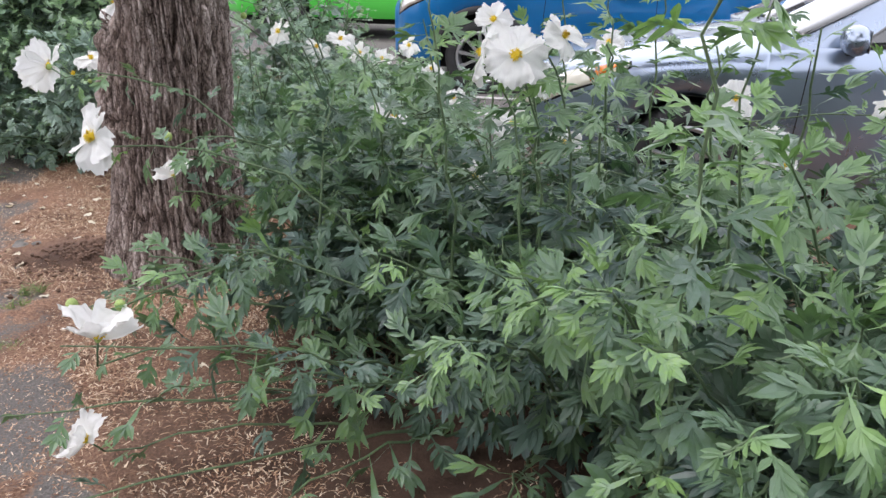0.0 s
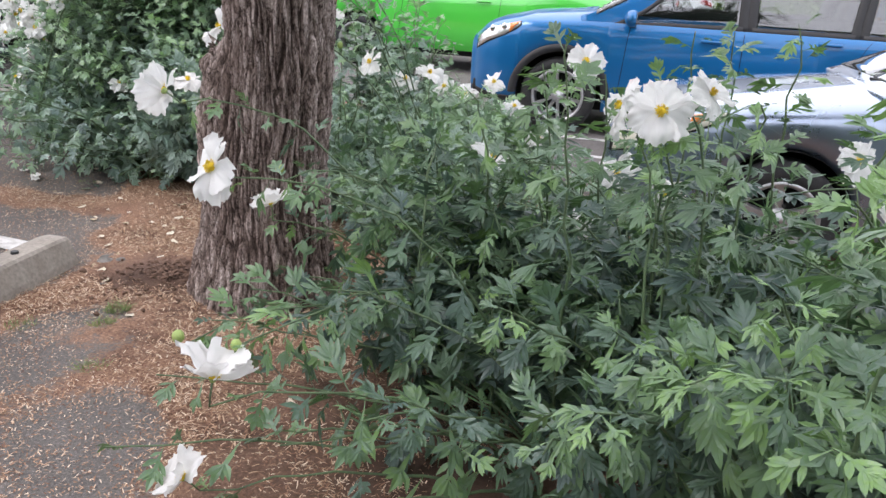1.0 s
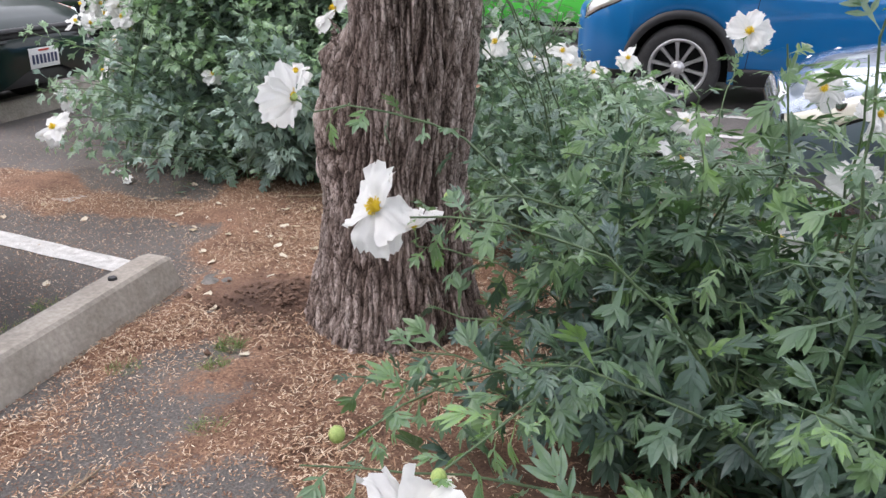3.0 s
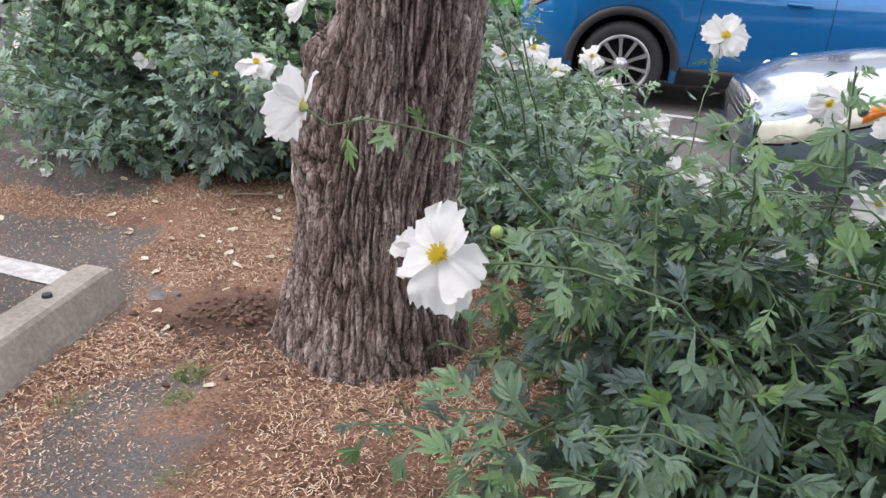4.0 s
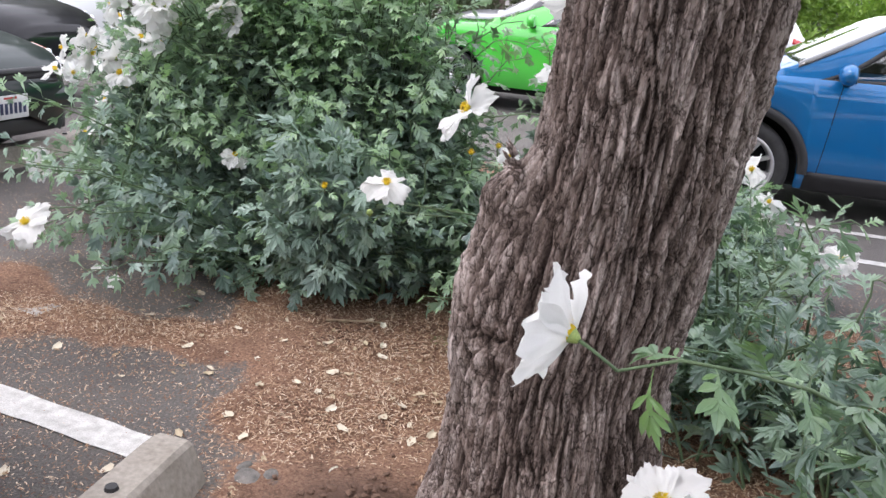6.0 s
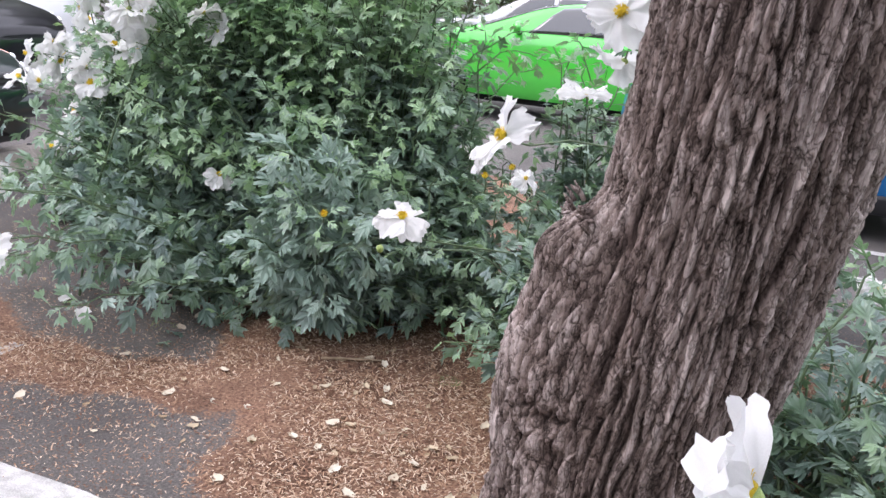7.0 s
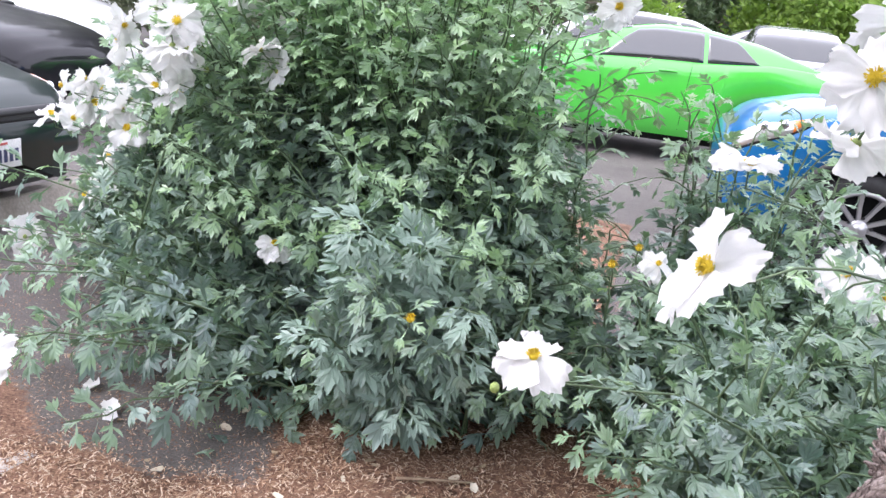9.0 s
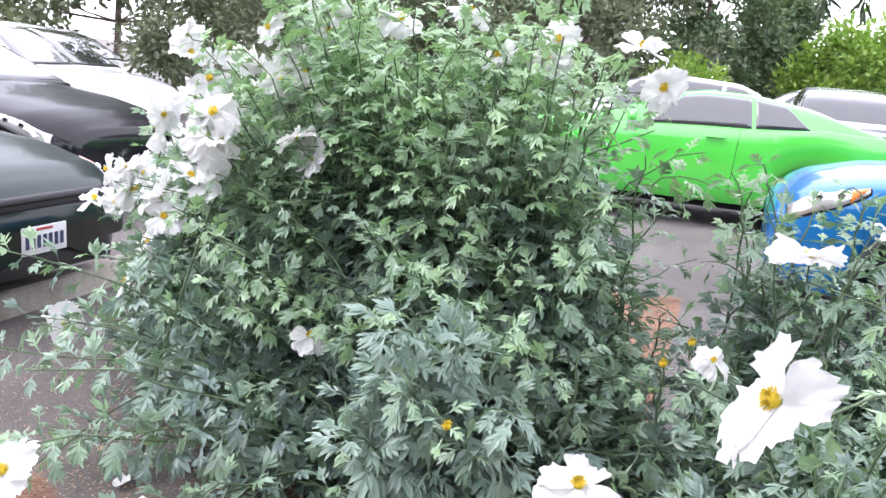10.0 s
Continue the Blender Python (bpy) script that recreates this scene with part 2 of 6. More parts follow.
M_GLASS = glass_material("tinted_glass", (0.03, 0.033, 0.034), 0.0)
M_GLASS.node_tree.nodes["Principled BSDF"].inputs["IOR"].default_value = 1.75
M_GLASS.node_tree.nodes["Principled BSDF"].inputs["Coat Weight"].default_value = 1.0
M_LAMP = plain("lamp_reflector", (0.62, 0.62, 0.6), 0.12, 0.6, 1.0)
M_LENS = glass_material("lamp_lens", (0.95, 0.95, 0.93), 0.85)
M_AMBER = plain("amber_lens", (0.75, 0.2, 0.02), 0.15, 0.0, 1.0)
def clear_glass():
    m, n, l, b = mat_new("clear_glass")
    tr, gl, mx = n.new("ShaderNodeBsdfTransparent"), n.new("ShaderNodeBsdfGlossy"), n.new("ShaderNodeMixShader")
    tr.inputs["Color"].default_value = (0.72, 0.76, 0.74, 1)
    gl.inputs["Roughness"].default_value = 0.02
    mx.inputs["Fac"].default_value = 0.2
    l.new(tr.outputs["BSDF"], mx.inputs[1])
    l.new(gl.outputs["BSDF"], mx.inputs[2])
    l.new(mx.outputs["Shader"], n["Material Output"].inputs["Surface"])
    return m


M_CLEAR = clear_glass()
M_CREAM = plain("clouded_lens", (0.74, 0.71, 0.60), 0.18, 0.0, 1.0)
M_RED = plain("red_lens", (0.5, 0.02, 0.02), 0.15, 0.0, 1.0)


# ---- ground ----
def litter_depth(x, y):
    """0 on bare asphalt to 1 where needle litter covers it; arrays or numbers."""
    x, y = np.asarray(x, float), np.asarray(y, float) - 0.07
    wob = 0.10 * np.sin(3.1 * x + 1.7 * y) + 0.07 * np.sin(7.3 * y - 4.1 * x + 1.0) + 0.04 * np.sin(15.0 * x + 11.0 * y)

    def side(ax, ay, bx, by):
        # signed distance to the right of the line from a to b
        dx, dy = bx - ax, by - ay
        k = math.hypot(dx, dy)
        return ((x - ax) * dy - (y - ay) * dx) / k

    bed = np.minimum.reduce([side(-1.0, 1.6, -2.45, 4.15), np.where(y < 4.5, side(-2.55, 3.6, -2.5, 4.4) + 0.05, 2.0), np.where(y < 4.4, side(-2.6, 4.3, -5.7, 7.85), side(-2.8, 4.35, -4.4, 6.5)), np.where(x > -1.9, 6.0 - y, 2.0)])
    bed = np.maximum(bed, np.minimum(0.5 - np.hypot((x + 1.5) / 1.2, y - 3.75), 2.0))
    # the bed ends short of the bays beside it
    bed = np.minimum.reduce([bed, 2.3 - x + 0.2 * np.sin(2.3 * y), y - 1.0 + 0.15 * np.sin(2.9 * x)])
    drift = 0.15 - np.abs(x + 2.03 + 0.04 * (y - 3))
    drift = np.where((y > 1.5) & (y < 3.75), drift, -1)
    tongue = 0.2 - np.abs(y - 4.47 + 0.10 * (x + 3.2)) - 0.12 * np.maximum(0, -3.6 - x)
    tongue = np.where((x < -2.5) & (x > -6), tongue, -1)
    d = np.maximum.reduce([bed, drift, tongue]) + wob * 0.9
    patch = -0.05 + 0.10 * np.sin(5.3 * x + 2.0 * y) * np.sin(4.1 * y - 3.0 * x + 1.0) + 0.04 * np.sin(13 * x - 9 * y)
    d = np.where((x > -2.3) & (x < -0.9) & (y < 3.6) & (y > 1.6), np.maximum(d, patch), d)
    return np.clip(0.5 + d / 0.24, 0, 1)


def ground_material():
    m, n, l, b = mat_new("asphalt_with_litter")
    at = n.new("ShaderNodeAttribute")
    at.attribute_name = "litter"
    big = noise_node(n, l, 1.3, 5, 0.6)
    grit = noise_node(n, l, 120, 4, 0.8)
    mid = noise_node(n, l, 24, 5, 0.65)
    asph = ramp(n, [(0.3, (0.125, 0.114, 0.107)), (0.7, (0.20, 0.184, 0.172))])
    l.new(big.outputs["Fac"], asph.inputs["Fac"])
    speck = ramp(n, [(0.35, (0.55, 0.55, 0.55)), (0.58, (1.05, 1.05, 1.05)), (0.72, (2.2, 2.1, 2.0))])
    l.new(grit.outputs["Fac"], speck.inputs["Fac"])
    a = mix_node(n, l, 1.0, asph.outputs["Color"], speck.outputs["Color"], "MULTIPLY")
    chips = noise_node(n, l, 95, 5, 0.75)
    lit = ramp(n, [(0.32, (0.06, 0.03, 0.02)), (0.46, (0.215, 0.113, 0.071)), (0.6, (0.37, 0.222, 0.142)), (0.74, (0.54, 0.40, 0.29))])
    l.new(chips.outputs["Fac"], lit.inputs["Fac"])
    earth_shade = n.new("ShaderNodeAttribute")
    earth_shade.attribute_name = "earth_shade"
    f = n.new("ShaderNodeMath")
    f.operation = "MULTIPLY_ADD"
    both = n.new("ShaderNodeMath")
    both.operation = "ADD"
    l.new(mid.outputs["Fac"], both.inputs[0])
    l.new(chips.outputs["Fac"], both.inputs[1])
    l.new(both.outputs[0], f.inputs[0])
    f.inputs[1].default_value = 0.75
    l.new(at.outputs["Fac"], f.inputs[2])
    shift = n.new("ShaderNodeMath")
    shift.operation = "SUBTRACT"
    l.new(f.outputs[0], shift.inputs[0])
    shift.inputs[1].default_value = 0.55
    edge = ramp(n, [(0.52, (0, 0, 0)), (0.74, (1, 1, 1))])
    l.new(shift.outputs[0], edge.inputs["Fac"])
    blotch = noise_node(n, l, 3.2, 5, 0.7)
    tone = ramp(n, [(0.36, (0.5, 0.47, 0.45)), (0.52, (0.95, 0.95, 0.95)), (0.7, (1.12, 1.12, 1.12))])
    l.new(blotch.outputs["Fac"], tone.inputs["Fac"])
    # darker ground: bare soil, and shade under the near shrub painted in
    soil = mix_node(n, l, earth_shade.outputs["Fac"], lit.outputs["Color"], (0.105, 0.06, 0.042))
    soil = mix_node(n, l, 1.0, soil, tone.outputs["Color"], "MULTIPLY")
    l.new(mix_node(n, l, edge.outputs["Color"], a, soil), b.inputs["Base Color"])
    b.inputs["Roughness"].default_value = 0.92
    both_relief = mix_node(n, l, edge.outputs["Color"], grit.outputs["Fac"], chips.outputs["Fac"])
    bump(n, l, b, both_relief, 0.9, 0.012)
    return m


M_GROUND = ground_material()


def build_ground():
    # fine squares under the beds, growing towards the horizon
    def axis(lo, hi, step, reach):
        core = list(np.arange(lo, hi + 1e-6, step))
        out, k = [], step
        while True:
            k *= 1.6
            out.append((out[-1] if out else 0) + k)
            if out[-1] > reach:
                break
        return np.array([lo - o for o in out[::-1]] + core + [hi + o for o in out])

    xs, ys = axis(-7, 3, 0.05, 1500), axis(0.5, 9, 0.05, 1500)
    gx, gy = np.meshgrid(xs, ys, indexing="ij")
    inner = (gx > -7) & (gx < 3) & (gy > 0.5) & (gy < 9)
    lit = np.where(inner, litter_depth(gx, gy), 0)
    gz = np.zeros_like(gx)
    for i, j in zip(*np.nonzero(inner)):
        p = Vector((gx[i, j], gy[i, j], 0))
        gz[i, j] = 0.022 * lit[i, j] * (0.6 + noise.noise(p * 2.2)) + 0.003 * noise.noise(p * 9)
    soft = lambda k: np.clip(k, 0, 1) ** 2 * (3 - 2 * np.clip(k, 0, 1))
    gz += 0.05 * soft((gy - 10.2) / 0.9) * soft((gx + 6.8) / 0.9)
    # soil by the trunk; soil with painted shade under near shrub; darker under far shrub
    earth_shade = 1.15 * np.exp(-((gx + 1.70) / 0.28) ** 2 - ((gy - 3.65) / 0.23) ** 2) + 1.3 * np.exp(-((gx - 0.2) / 1.0) ** 2 - ((gy - 2.6) / 0.7) ** 2) + 0.45 * np.exp(-((gx + 2.5) / 0.9) ** 2 - ((gy - 5.6) / 0.5) ** 2)
    earth_shade = np.clip(earth_shade, 0, 0.9)
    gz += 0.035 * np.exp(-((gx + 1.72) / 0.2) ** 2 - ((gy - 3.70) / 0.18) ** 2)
    n, m = gx.shape
    idx = np.arange(n * m).reshape(n, m)
    a, b, c, d = idx[:-1, :-1].ravel(), idx[1:, :-1].ravel(), idx[1:, 1:].ravel(), idx[:-1, 1:].ravel()
    tris = np.concatenate([np.stack([a, b, c], 1), np.stack([a, c, d], 1)])
    me = tri_mesh(np.stack([gx.ravel(), gy.ravel(), gz.ravel()], 1), tris, M_GROUND, {"litter": lit.ravel(), "earth_shade": earth_shade.ravel()}, True)
    tagged(put("ground", me), "grey asphalt of a car park strewn with reddish needle litter", "ground", kind="structure")


build_ground()


def stripe(points, width, label):
    """A painted line along points on the asphalt."""
    pts = [Vector((x, y, 0.006)) for x, y in points]
    rng = random.Random(4)
    verts, faces = [], []
    total = 60
    for i in range(total + 1):
        u = i / total * (len(pts) - 1)
        k = min(int(u), len(pts) - 2)
        p = pts[k].lerp(pts[k + 1], u - k)
        d = (pts[k + 1] - pts[k]).normalized()
        s = Vector((-d.y, d.x, 0))
        for side in (-1, 1):
            verts.append(p + s * side * (width / 2 + rng.uniform(-0.004, 0.004)))
        if i:
            q = 2 * i
            faces.append((q - 2, q - 1, q + 1, q))
    tagged(put("painted_line", mesh_of(verts, faces, M_LINE)), label, "road marking", kind="structure")


stripe([(-2.40, 3.77), (-7.0, 4.36)], 0.13, "worn white parking line on the asphalt")
stripe([(-3.42, 4.515), (-8.0, 5.08)], 0.13, "worn white parking line half buried in litter")
stripe([(-0.4, 7.5), (4.5, 7.3)], 0.10, "white parking line beside the blue car")
stripe([(-0.9, 8.28), (4.5, 8.2)], 0.10, "white parking line under the blue car")
stripe([(0.55, 4.05), (5.0, 3.85)], 0.10, "white parking line beside the silver-blue sedan")
stripe([(-1.6, 11.0), (3.0, 10.9)], 0.10, "white parking line beside the green car")


def wheel_stop(m, label):
    """Cast concrete bar: sloped sides, flat top, two bolt holes, chipped edges."""
    ob = thing("wheel_stop", label, "wheel stop", m, "wheel stops")
    prof = [(-0.115, 0.0), (-0.105, 0.035), (-0.065, 0.125), (-0.052, 0.138), (0.052, 0.138), (0.065, 0.125), (0.105, 0.035), (0.115, 0.0)]
    length, n = 1.83, 46
    verts, faces = [], []
    for i in range(n + 1):
        y = -length / 2 + length * i / n
        e = min(i, n - i)
        pinch = (0.93, 0.985, 1.0)[min(e, 2)]
        for x, z in prof:
            j = 0.0025 * noise.noise(Vector((x * 30, y * 9, z * 30)))
            verts.append((x * pinch + j, y + (0.012 * noise.noise(Vector((x * 25, z * 25, i))) if e == 0 else 0), z * (pinch if z > 0.1 else 1) + j))
        if i:
            q = i * 8
            for k in range(7):
                faces.append((q - 8 + k, q - 7 + k, q + k + 1, q + k))
    faces.append(tuple(range(7, -1, -1)))
    faces.append(tuple(range(n * 8, n * 8 + 8)))
    put("bar", mesh_of(verts, faces, M_CONCRETE, False), ob)
    for y in (-0.62, 0.62):
        bm = bmesh.new()
        bmesh.ops.create_cone(bm, cap_ends=True, segments=12, radius1=0.019, radius2=0.016, depth=0.012, matrix=pose(0, y, 0.142))
        put("bolt", bm_mesh(bm, M_DARK), ob, "rusty bolt head")
    return ob


wheel_stop(pose(-2.27, 2.785, 0.0, 0, 0, 1.5), "weathered grey concrete wheel stop on the asphalt")
wheel_stop(pose(-5.42, 6.45, 0.0, 0, 0, 0.0), "grey concrete wheel stop before the dark green car")


# ---- tree ----
TRUNK = [(-0.1, -1.185, 3.69, 0.315), (0.0, -1.19, 3.70, 0.292), (0.12, -1.197, 3.71, 0.27), (0.3, -1.203, 3.72, 0.252), (0.6, -1.197, 3.71, 0.222),
         (1.0, -1.13, 3.655, 0.198), (1.4, -1.095, 3.59, 0.198), (2.0, -1.04, 3.51, 0.2), (2.8, -0.93, 3.42, 0.2), (3.4, -0.85, 3.36, 0.19)]
# height and depth of the buttress below the old stub
BUTTRESS = [(-0.1, 0.09), (0.0, 0.08), (0.15, 0.07), (0.3, 0.04), (0.5, 0.035), (0.68, 0.08), (0.8, 0.098), (0.92, 0.092), (1.0, 0.08), (1.07, 0.035), (1.14, 0.0), (4.0, 0.0)]


def build_tree():
    tree = thing("tree", "old tree with deeply furrowed grey-brown bark and a pruned stub", "tree")
    rows = np.concatenate([np.arange(-0.08, 1.75, 0.006), np.arange(1.75, 3.4, 0.03)])
    cols = 460
    tz = np.array(TRUNK)
    cx, cy, rr = (np.interp(rows, tz[:, 0], tz[:, k]) for k in (1, 2, 3))
    swell = np.interp(rows, *np.array(BUTTRESS).T)
    verts = np.zeros((len(rows), cols, 3))
    plate = np.zeros((len(rows), cols))
    th = np.arange(cols) / cols * 2 * math.pi
    for i, z in enumerate(rows):
        for j in range(cols):
            a = th[j]
            c, s = math.cos(a), math.sin(a)
            r = rr[i]
            # buttress below the old stub, on the side away from the shrubs
            da = math.atan2(math.sin(a - radians(193)), math.cos(a - radians(193)))
            g = math.exp(-(da / 0.55) ** 2)
            r += g * swell[i]
            r += 0.035 * math.exp(-(z / 0.12) ** 2) * max(0, math.sin(3 * a + 0.6)) + 0.012 * math.sin(2 * a + z)
            # the stub where a limb was cut
            db = math.atan2(math.sin(a - radians(196)), math.cos(a - radians(196)))
            r += 0.05 * math.exp(-(db / 0.22) ** 2 - ((z - 1.04) / 0.05) ** 2)
            tw = a + 0.35 * z
            ct, st = math.cos(tw), math.sin(tw)
            w = noise.noise(Vector((ct * 2.6, st * 2.6, z * 3.2)))
            w2 = noise.noise(Vector((ct * 7.0, st * 7.0, z * 7.0)))
            lean = 1.5 * w + 0.5 * w2
            v = Vector((ct * 9.5 + lean, st * 9.5 + lean, z * 3.3 + 1.4 * w))
            d, q = noise.voronoi(v)
            crack = min(1.0, (d[1] - d[0]) * 2.3)
            cell = noise.noise(q[0] * 3.7)
            hang = (q[0].z - v.z) * 0.5
            d2, q2 = noise.voronoi(Vector((v.x * 2.3, v.y * 2.3, v.z * 1.5)))
            crack2 = min(1.0, (d2[1] - d2[0]) * 1.8)
            cell2 = noise.noise(q2[0] * 2.9)
            n3 = 1 - 2.6 * abs(noise.noise(Vector((v.x * 4.2, v.y * 4.2, z * 9.0 + 3 * w2))))
            n4 = noise.noise(Vector((ct * 62, st * 62, z * 16 + 3 * w2)))
            n5 = 1 - 2.4 * abs(noise.noise(Vector((ct * 7.5 + 1.2 * w2, st * 7.5 + 1.2 * w2, z * 3.4 + 2 * w))))
            h = crack ** 0.5 * 0.014 + crack2 ** 0.5 * 0.007 + cell * 0.004 + cell2 * 0.004 + n3 * 0.0028 + n4 * 0.0022 + n5 * 0.0075 - 0.014
            r += h
            # colour value, low in cracks: bark tone together with painted crevice shade
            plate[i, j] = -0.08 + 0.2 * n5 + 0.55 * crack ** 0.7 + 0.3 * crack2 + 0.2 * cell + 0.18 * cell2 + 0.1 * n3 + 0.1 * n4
            verts[i, j] = (cx[i] + r * c, cy[i] + r * s, z)
    n = len(rows)
    idx = np.arange(n * cols).reshape(n, cols)
    nx = np.roll(idx, -1, 1)
    a, b, c, d = idx[:-1].ravel(), nx[:-1].ravel(), nx[1:].ravel(), idx[1:].ravel()
    tris = np.concatenate([np.stack([a, b, c], 1), np.stack([a, c, d], 1)])
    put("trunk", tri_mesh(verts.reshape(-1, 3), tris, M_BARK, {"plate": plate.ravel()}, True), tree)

    # bark flakes curling away round the cut stub
    rng = random.Random(11)
    p = Pile()
    for _ in range(110):
        a = radians(rng.uniform(172, 214))
        z = rng.gauss(1.03, 0.04)
        base = np.array([-1.14 + 0.265 * math.cos(a), 3.655 + 0.265 * math.sin(a), z])
        d = np.array([math.cos(a) * 0.6, math.sin(a) * 0.6, rng.uniform(-0.2, 1.0)])
        pts = [base - d * 0.03, base + d * rng.uniform(-0.012, 0.0), base + d * rng.uniform(0.0, 0.009) + np.array([rng.uniform(-0.008, 0.008), rng.uniform(-0.008, 0.008), 0])]
        v, t = tube(pts, [0.005, 0.004, 0.001], 4)
        p.add(v, t, rng.uniform(0.3, 0.9))
    put("cut_stub", p.mesh(M_BARK, True, "plate"), tree, "rough broken stub of a cut limb")["kind"] = "stuff"

    # limbs and drooping crown above, mostly unseen, added to shade what stands below
    rng = random.Random(5)
    limbs = [((-0.85, 3.36, 3.35), (-2.6, 4.4, 5.6)), ((-0.85, 3.36, 3.3), (1.2, 3.9, 5.9)), ((-0.85, 3.36, 3.4), (-0.6, 1.7, 6.3)), ((-0.85, 3.36, 3.3), (-0.4, 5.6, 5.8)), ((-0.85, 3.36, 3.4), (-1.0, 3.2, 6.8)), ((-0.88, 3.38, 3.1), (-1.25, 7.7, 3.7)), ((-0.88, 3.38, 3.0), (1.6, 2.6, 4.2)), ((-0.88, 3.37, 3.2), (-2.2, 2.4, 4.6)), ((-0.88, 3.37, 3.2), (-1.5, 2.3, 4.5))]
    tips = []
    # full: sprays per limb tip, set by how much shade each limb should cast
    for (a, b), full in zip(limbs, (6, 36, 44, 6, 24, 14, 64, 12, 12)):
        a, b = np.array(a), np.array(b)
        k = np.linspace(0, 1, 9)
        pts = a + (b - a) * k[:, None] + np.array([[rng.gauss(0, 0.05) for _ in range(3)] for _ in k]) * k[:, None]
        v, t = tube(pts, np.interp(k, [0, 1], [0.13, 0.035]), 10)
        q = Pile()
        q.add(v, t, 0.5)
        put("limb", q.mesh(M_BARK, True, "plate"), tree)
        tips += [(pts[5], full), (pts[6], full), (pts[7], full), (pts[8], full)]
    crown, gen = Pile(), np.random.default_rng(5)
    for tip, full in tips:
        for _ in range(full):
            d = np.array([rng.gauss(0, 1), rng.gauss(0, 1), rng.gauss(0.3, 0.6)])
            d /= np.linalg.norm(d)
            e = tip + d * rng.uniform(0.5, 1.1)
            pts = np.array([tip, (tip + e) / 2 + [0, 0, 0.15], e, e + d * 0.25 - [0, 0, rng.uniform(0.25, 0.6)]])
            v, t = tube(pts, [0.012, 0.008, 0.005, 0.002], 4)
            crown.add(v, t, 0.1)
            u = gen.uniform(0.5, 2.98, 90)
            i = u.astype(int)
            o = pts[i] + (pts[i + 1] - pts[i]) * (u - i)[:, None]
            w = gen.normal(0, 1, (90, 3)) * (1, 1, 0.7) - (0, 0, 0.7)
            w /= np.linalg.norm(w, axis=1)[:, None]
            s = np.cross(w, [0.3, 0.5, 0.8])
            s /= np.linalg.norm(s, axis=1)[:, None] + 1e-9
            ln = gen.uniform(0.07, 0.15, (90, 1))
            v = np.stack([o, o + w * ln * 0.5 + s * 0.011, o + w * ln, o + w * ln * 0.5 - s * 0.011], 1).reshape(-1, 3)
            k = np.arange(90)[:, None] * 4
            crown.add(v, np.concatenate([k + [[0, 1, 2]], k + [[0, 2, 3]]]), np.repeat(gen.uniform(0, 0.3, 90), 4))
    # long weeping sprays from the limb over the far bed
    for k in range(9):
        top = np.array([-1.24, 7.35, 3.62])
        end = np.array([-1.50 + 0.35 * rng.random(), 7.2 + 0.3 * rng.random(), 1.88 + 0.45 * rng.random()])
        u = np.linspace(0, 1, 8)[:, None]
        pts = top + (end - top) * np.concatenate([u ** 0.5, u ** 0.5, u], 1) + gen.normal(0, 0.015, (8, 3))
        crown.add(*tube(pts, np.linspace(0.008, 0.002, 8), 4), 0.1)
        i = gen.integers(2, 7, 130)
        o = pts[i] + (pts[np.minimum(i + 1, 7)] - pts[i]) * gen.random((130, 1))
        w = gen.normal(0, 0.5, (130, 3)) - (0, 0, 1.0)
        w /= np.linalg.norm(w, axis=1)[:, None]
        sd = np.cross(w, [0.3, 0.5, 0.1])
        sd /= np.linalg.norm(sd, axis=1)[:, None] + 1e-9
        ln = gen.uniform(0.06, 0.13, (130, 1))
        v = np.stack([o, o + w * ln * 0.5 + sd * 0.009, o + w * ln, o + w * ln * 0.5 - sd * 0.009], 1).reshape(-1, 3)
        q = np.arange(130)[:, None] * 4
        crown.add(v, np.concatenate([q + [[0, 1, 2]], q + [[0, 2, 3]]]), np.repeat(gen.uniform(0, 0.3, 130), 4))
    put("crown", crown.mesh(M_NEEDLE), tree, "drooping dark green needle sprays")


M_NEEDLE = leafy("needle", (0.09, 0.14, 0.05), (0.03, 0.05, 0.025), 0.6, 0.15, (0.06, 0.08, 0.05))
build_tree()


# red strap hanging behind the trunk
strap = thing("strap", "faded red webbing strap hanging down the trunk", "strap")
M_STRAP = mottled("red_webbing", (0.42, 0.03, 0.03), (0.55, 0.06, 0.05), 30, 0.8, 300)
put("webbing", bm_mesh(box_bm(0.006, 0.05, 0.62, pose(-0.90, 3.72, 1.46, 0, 6, 12), 0.002), M_STRAP), strap)


# ---- cars ----
def smooth_line(xs, pts, soft=0.05):
    """Values at xs of the line through pts (x, value), rounded over a length soft."""
    p = np.array(sorted(pts), float)
    out = np.zeros_like(xs)
    for k in np.linspace(-1, 1, 9):
        out += np.interp(xs + k * soft, p[:, 0], p[:, 1])
    return out / 9


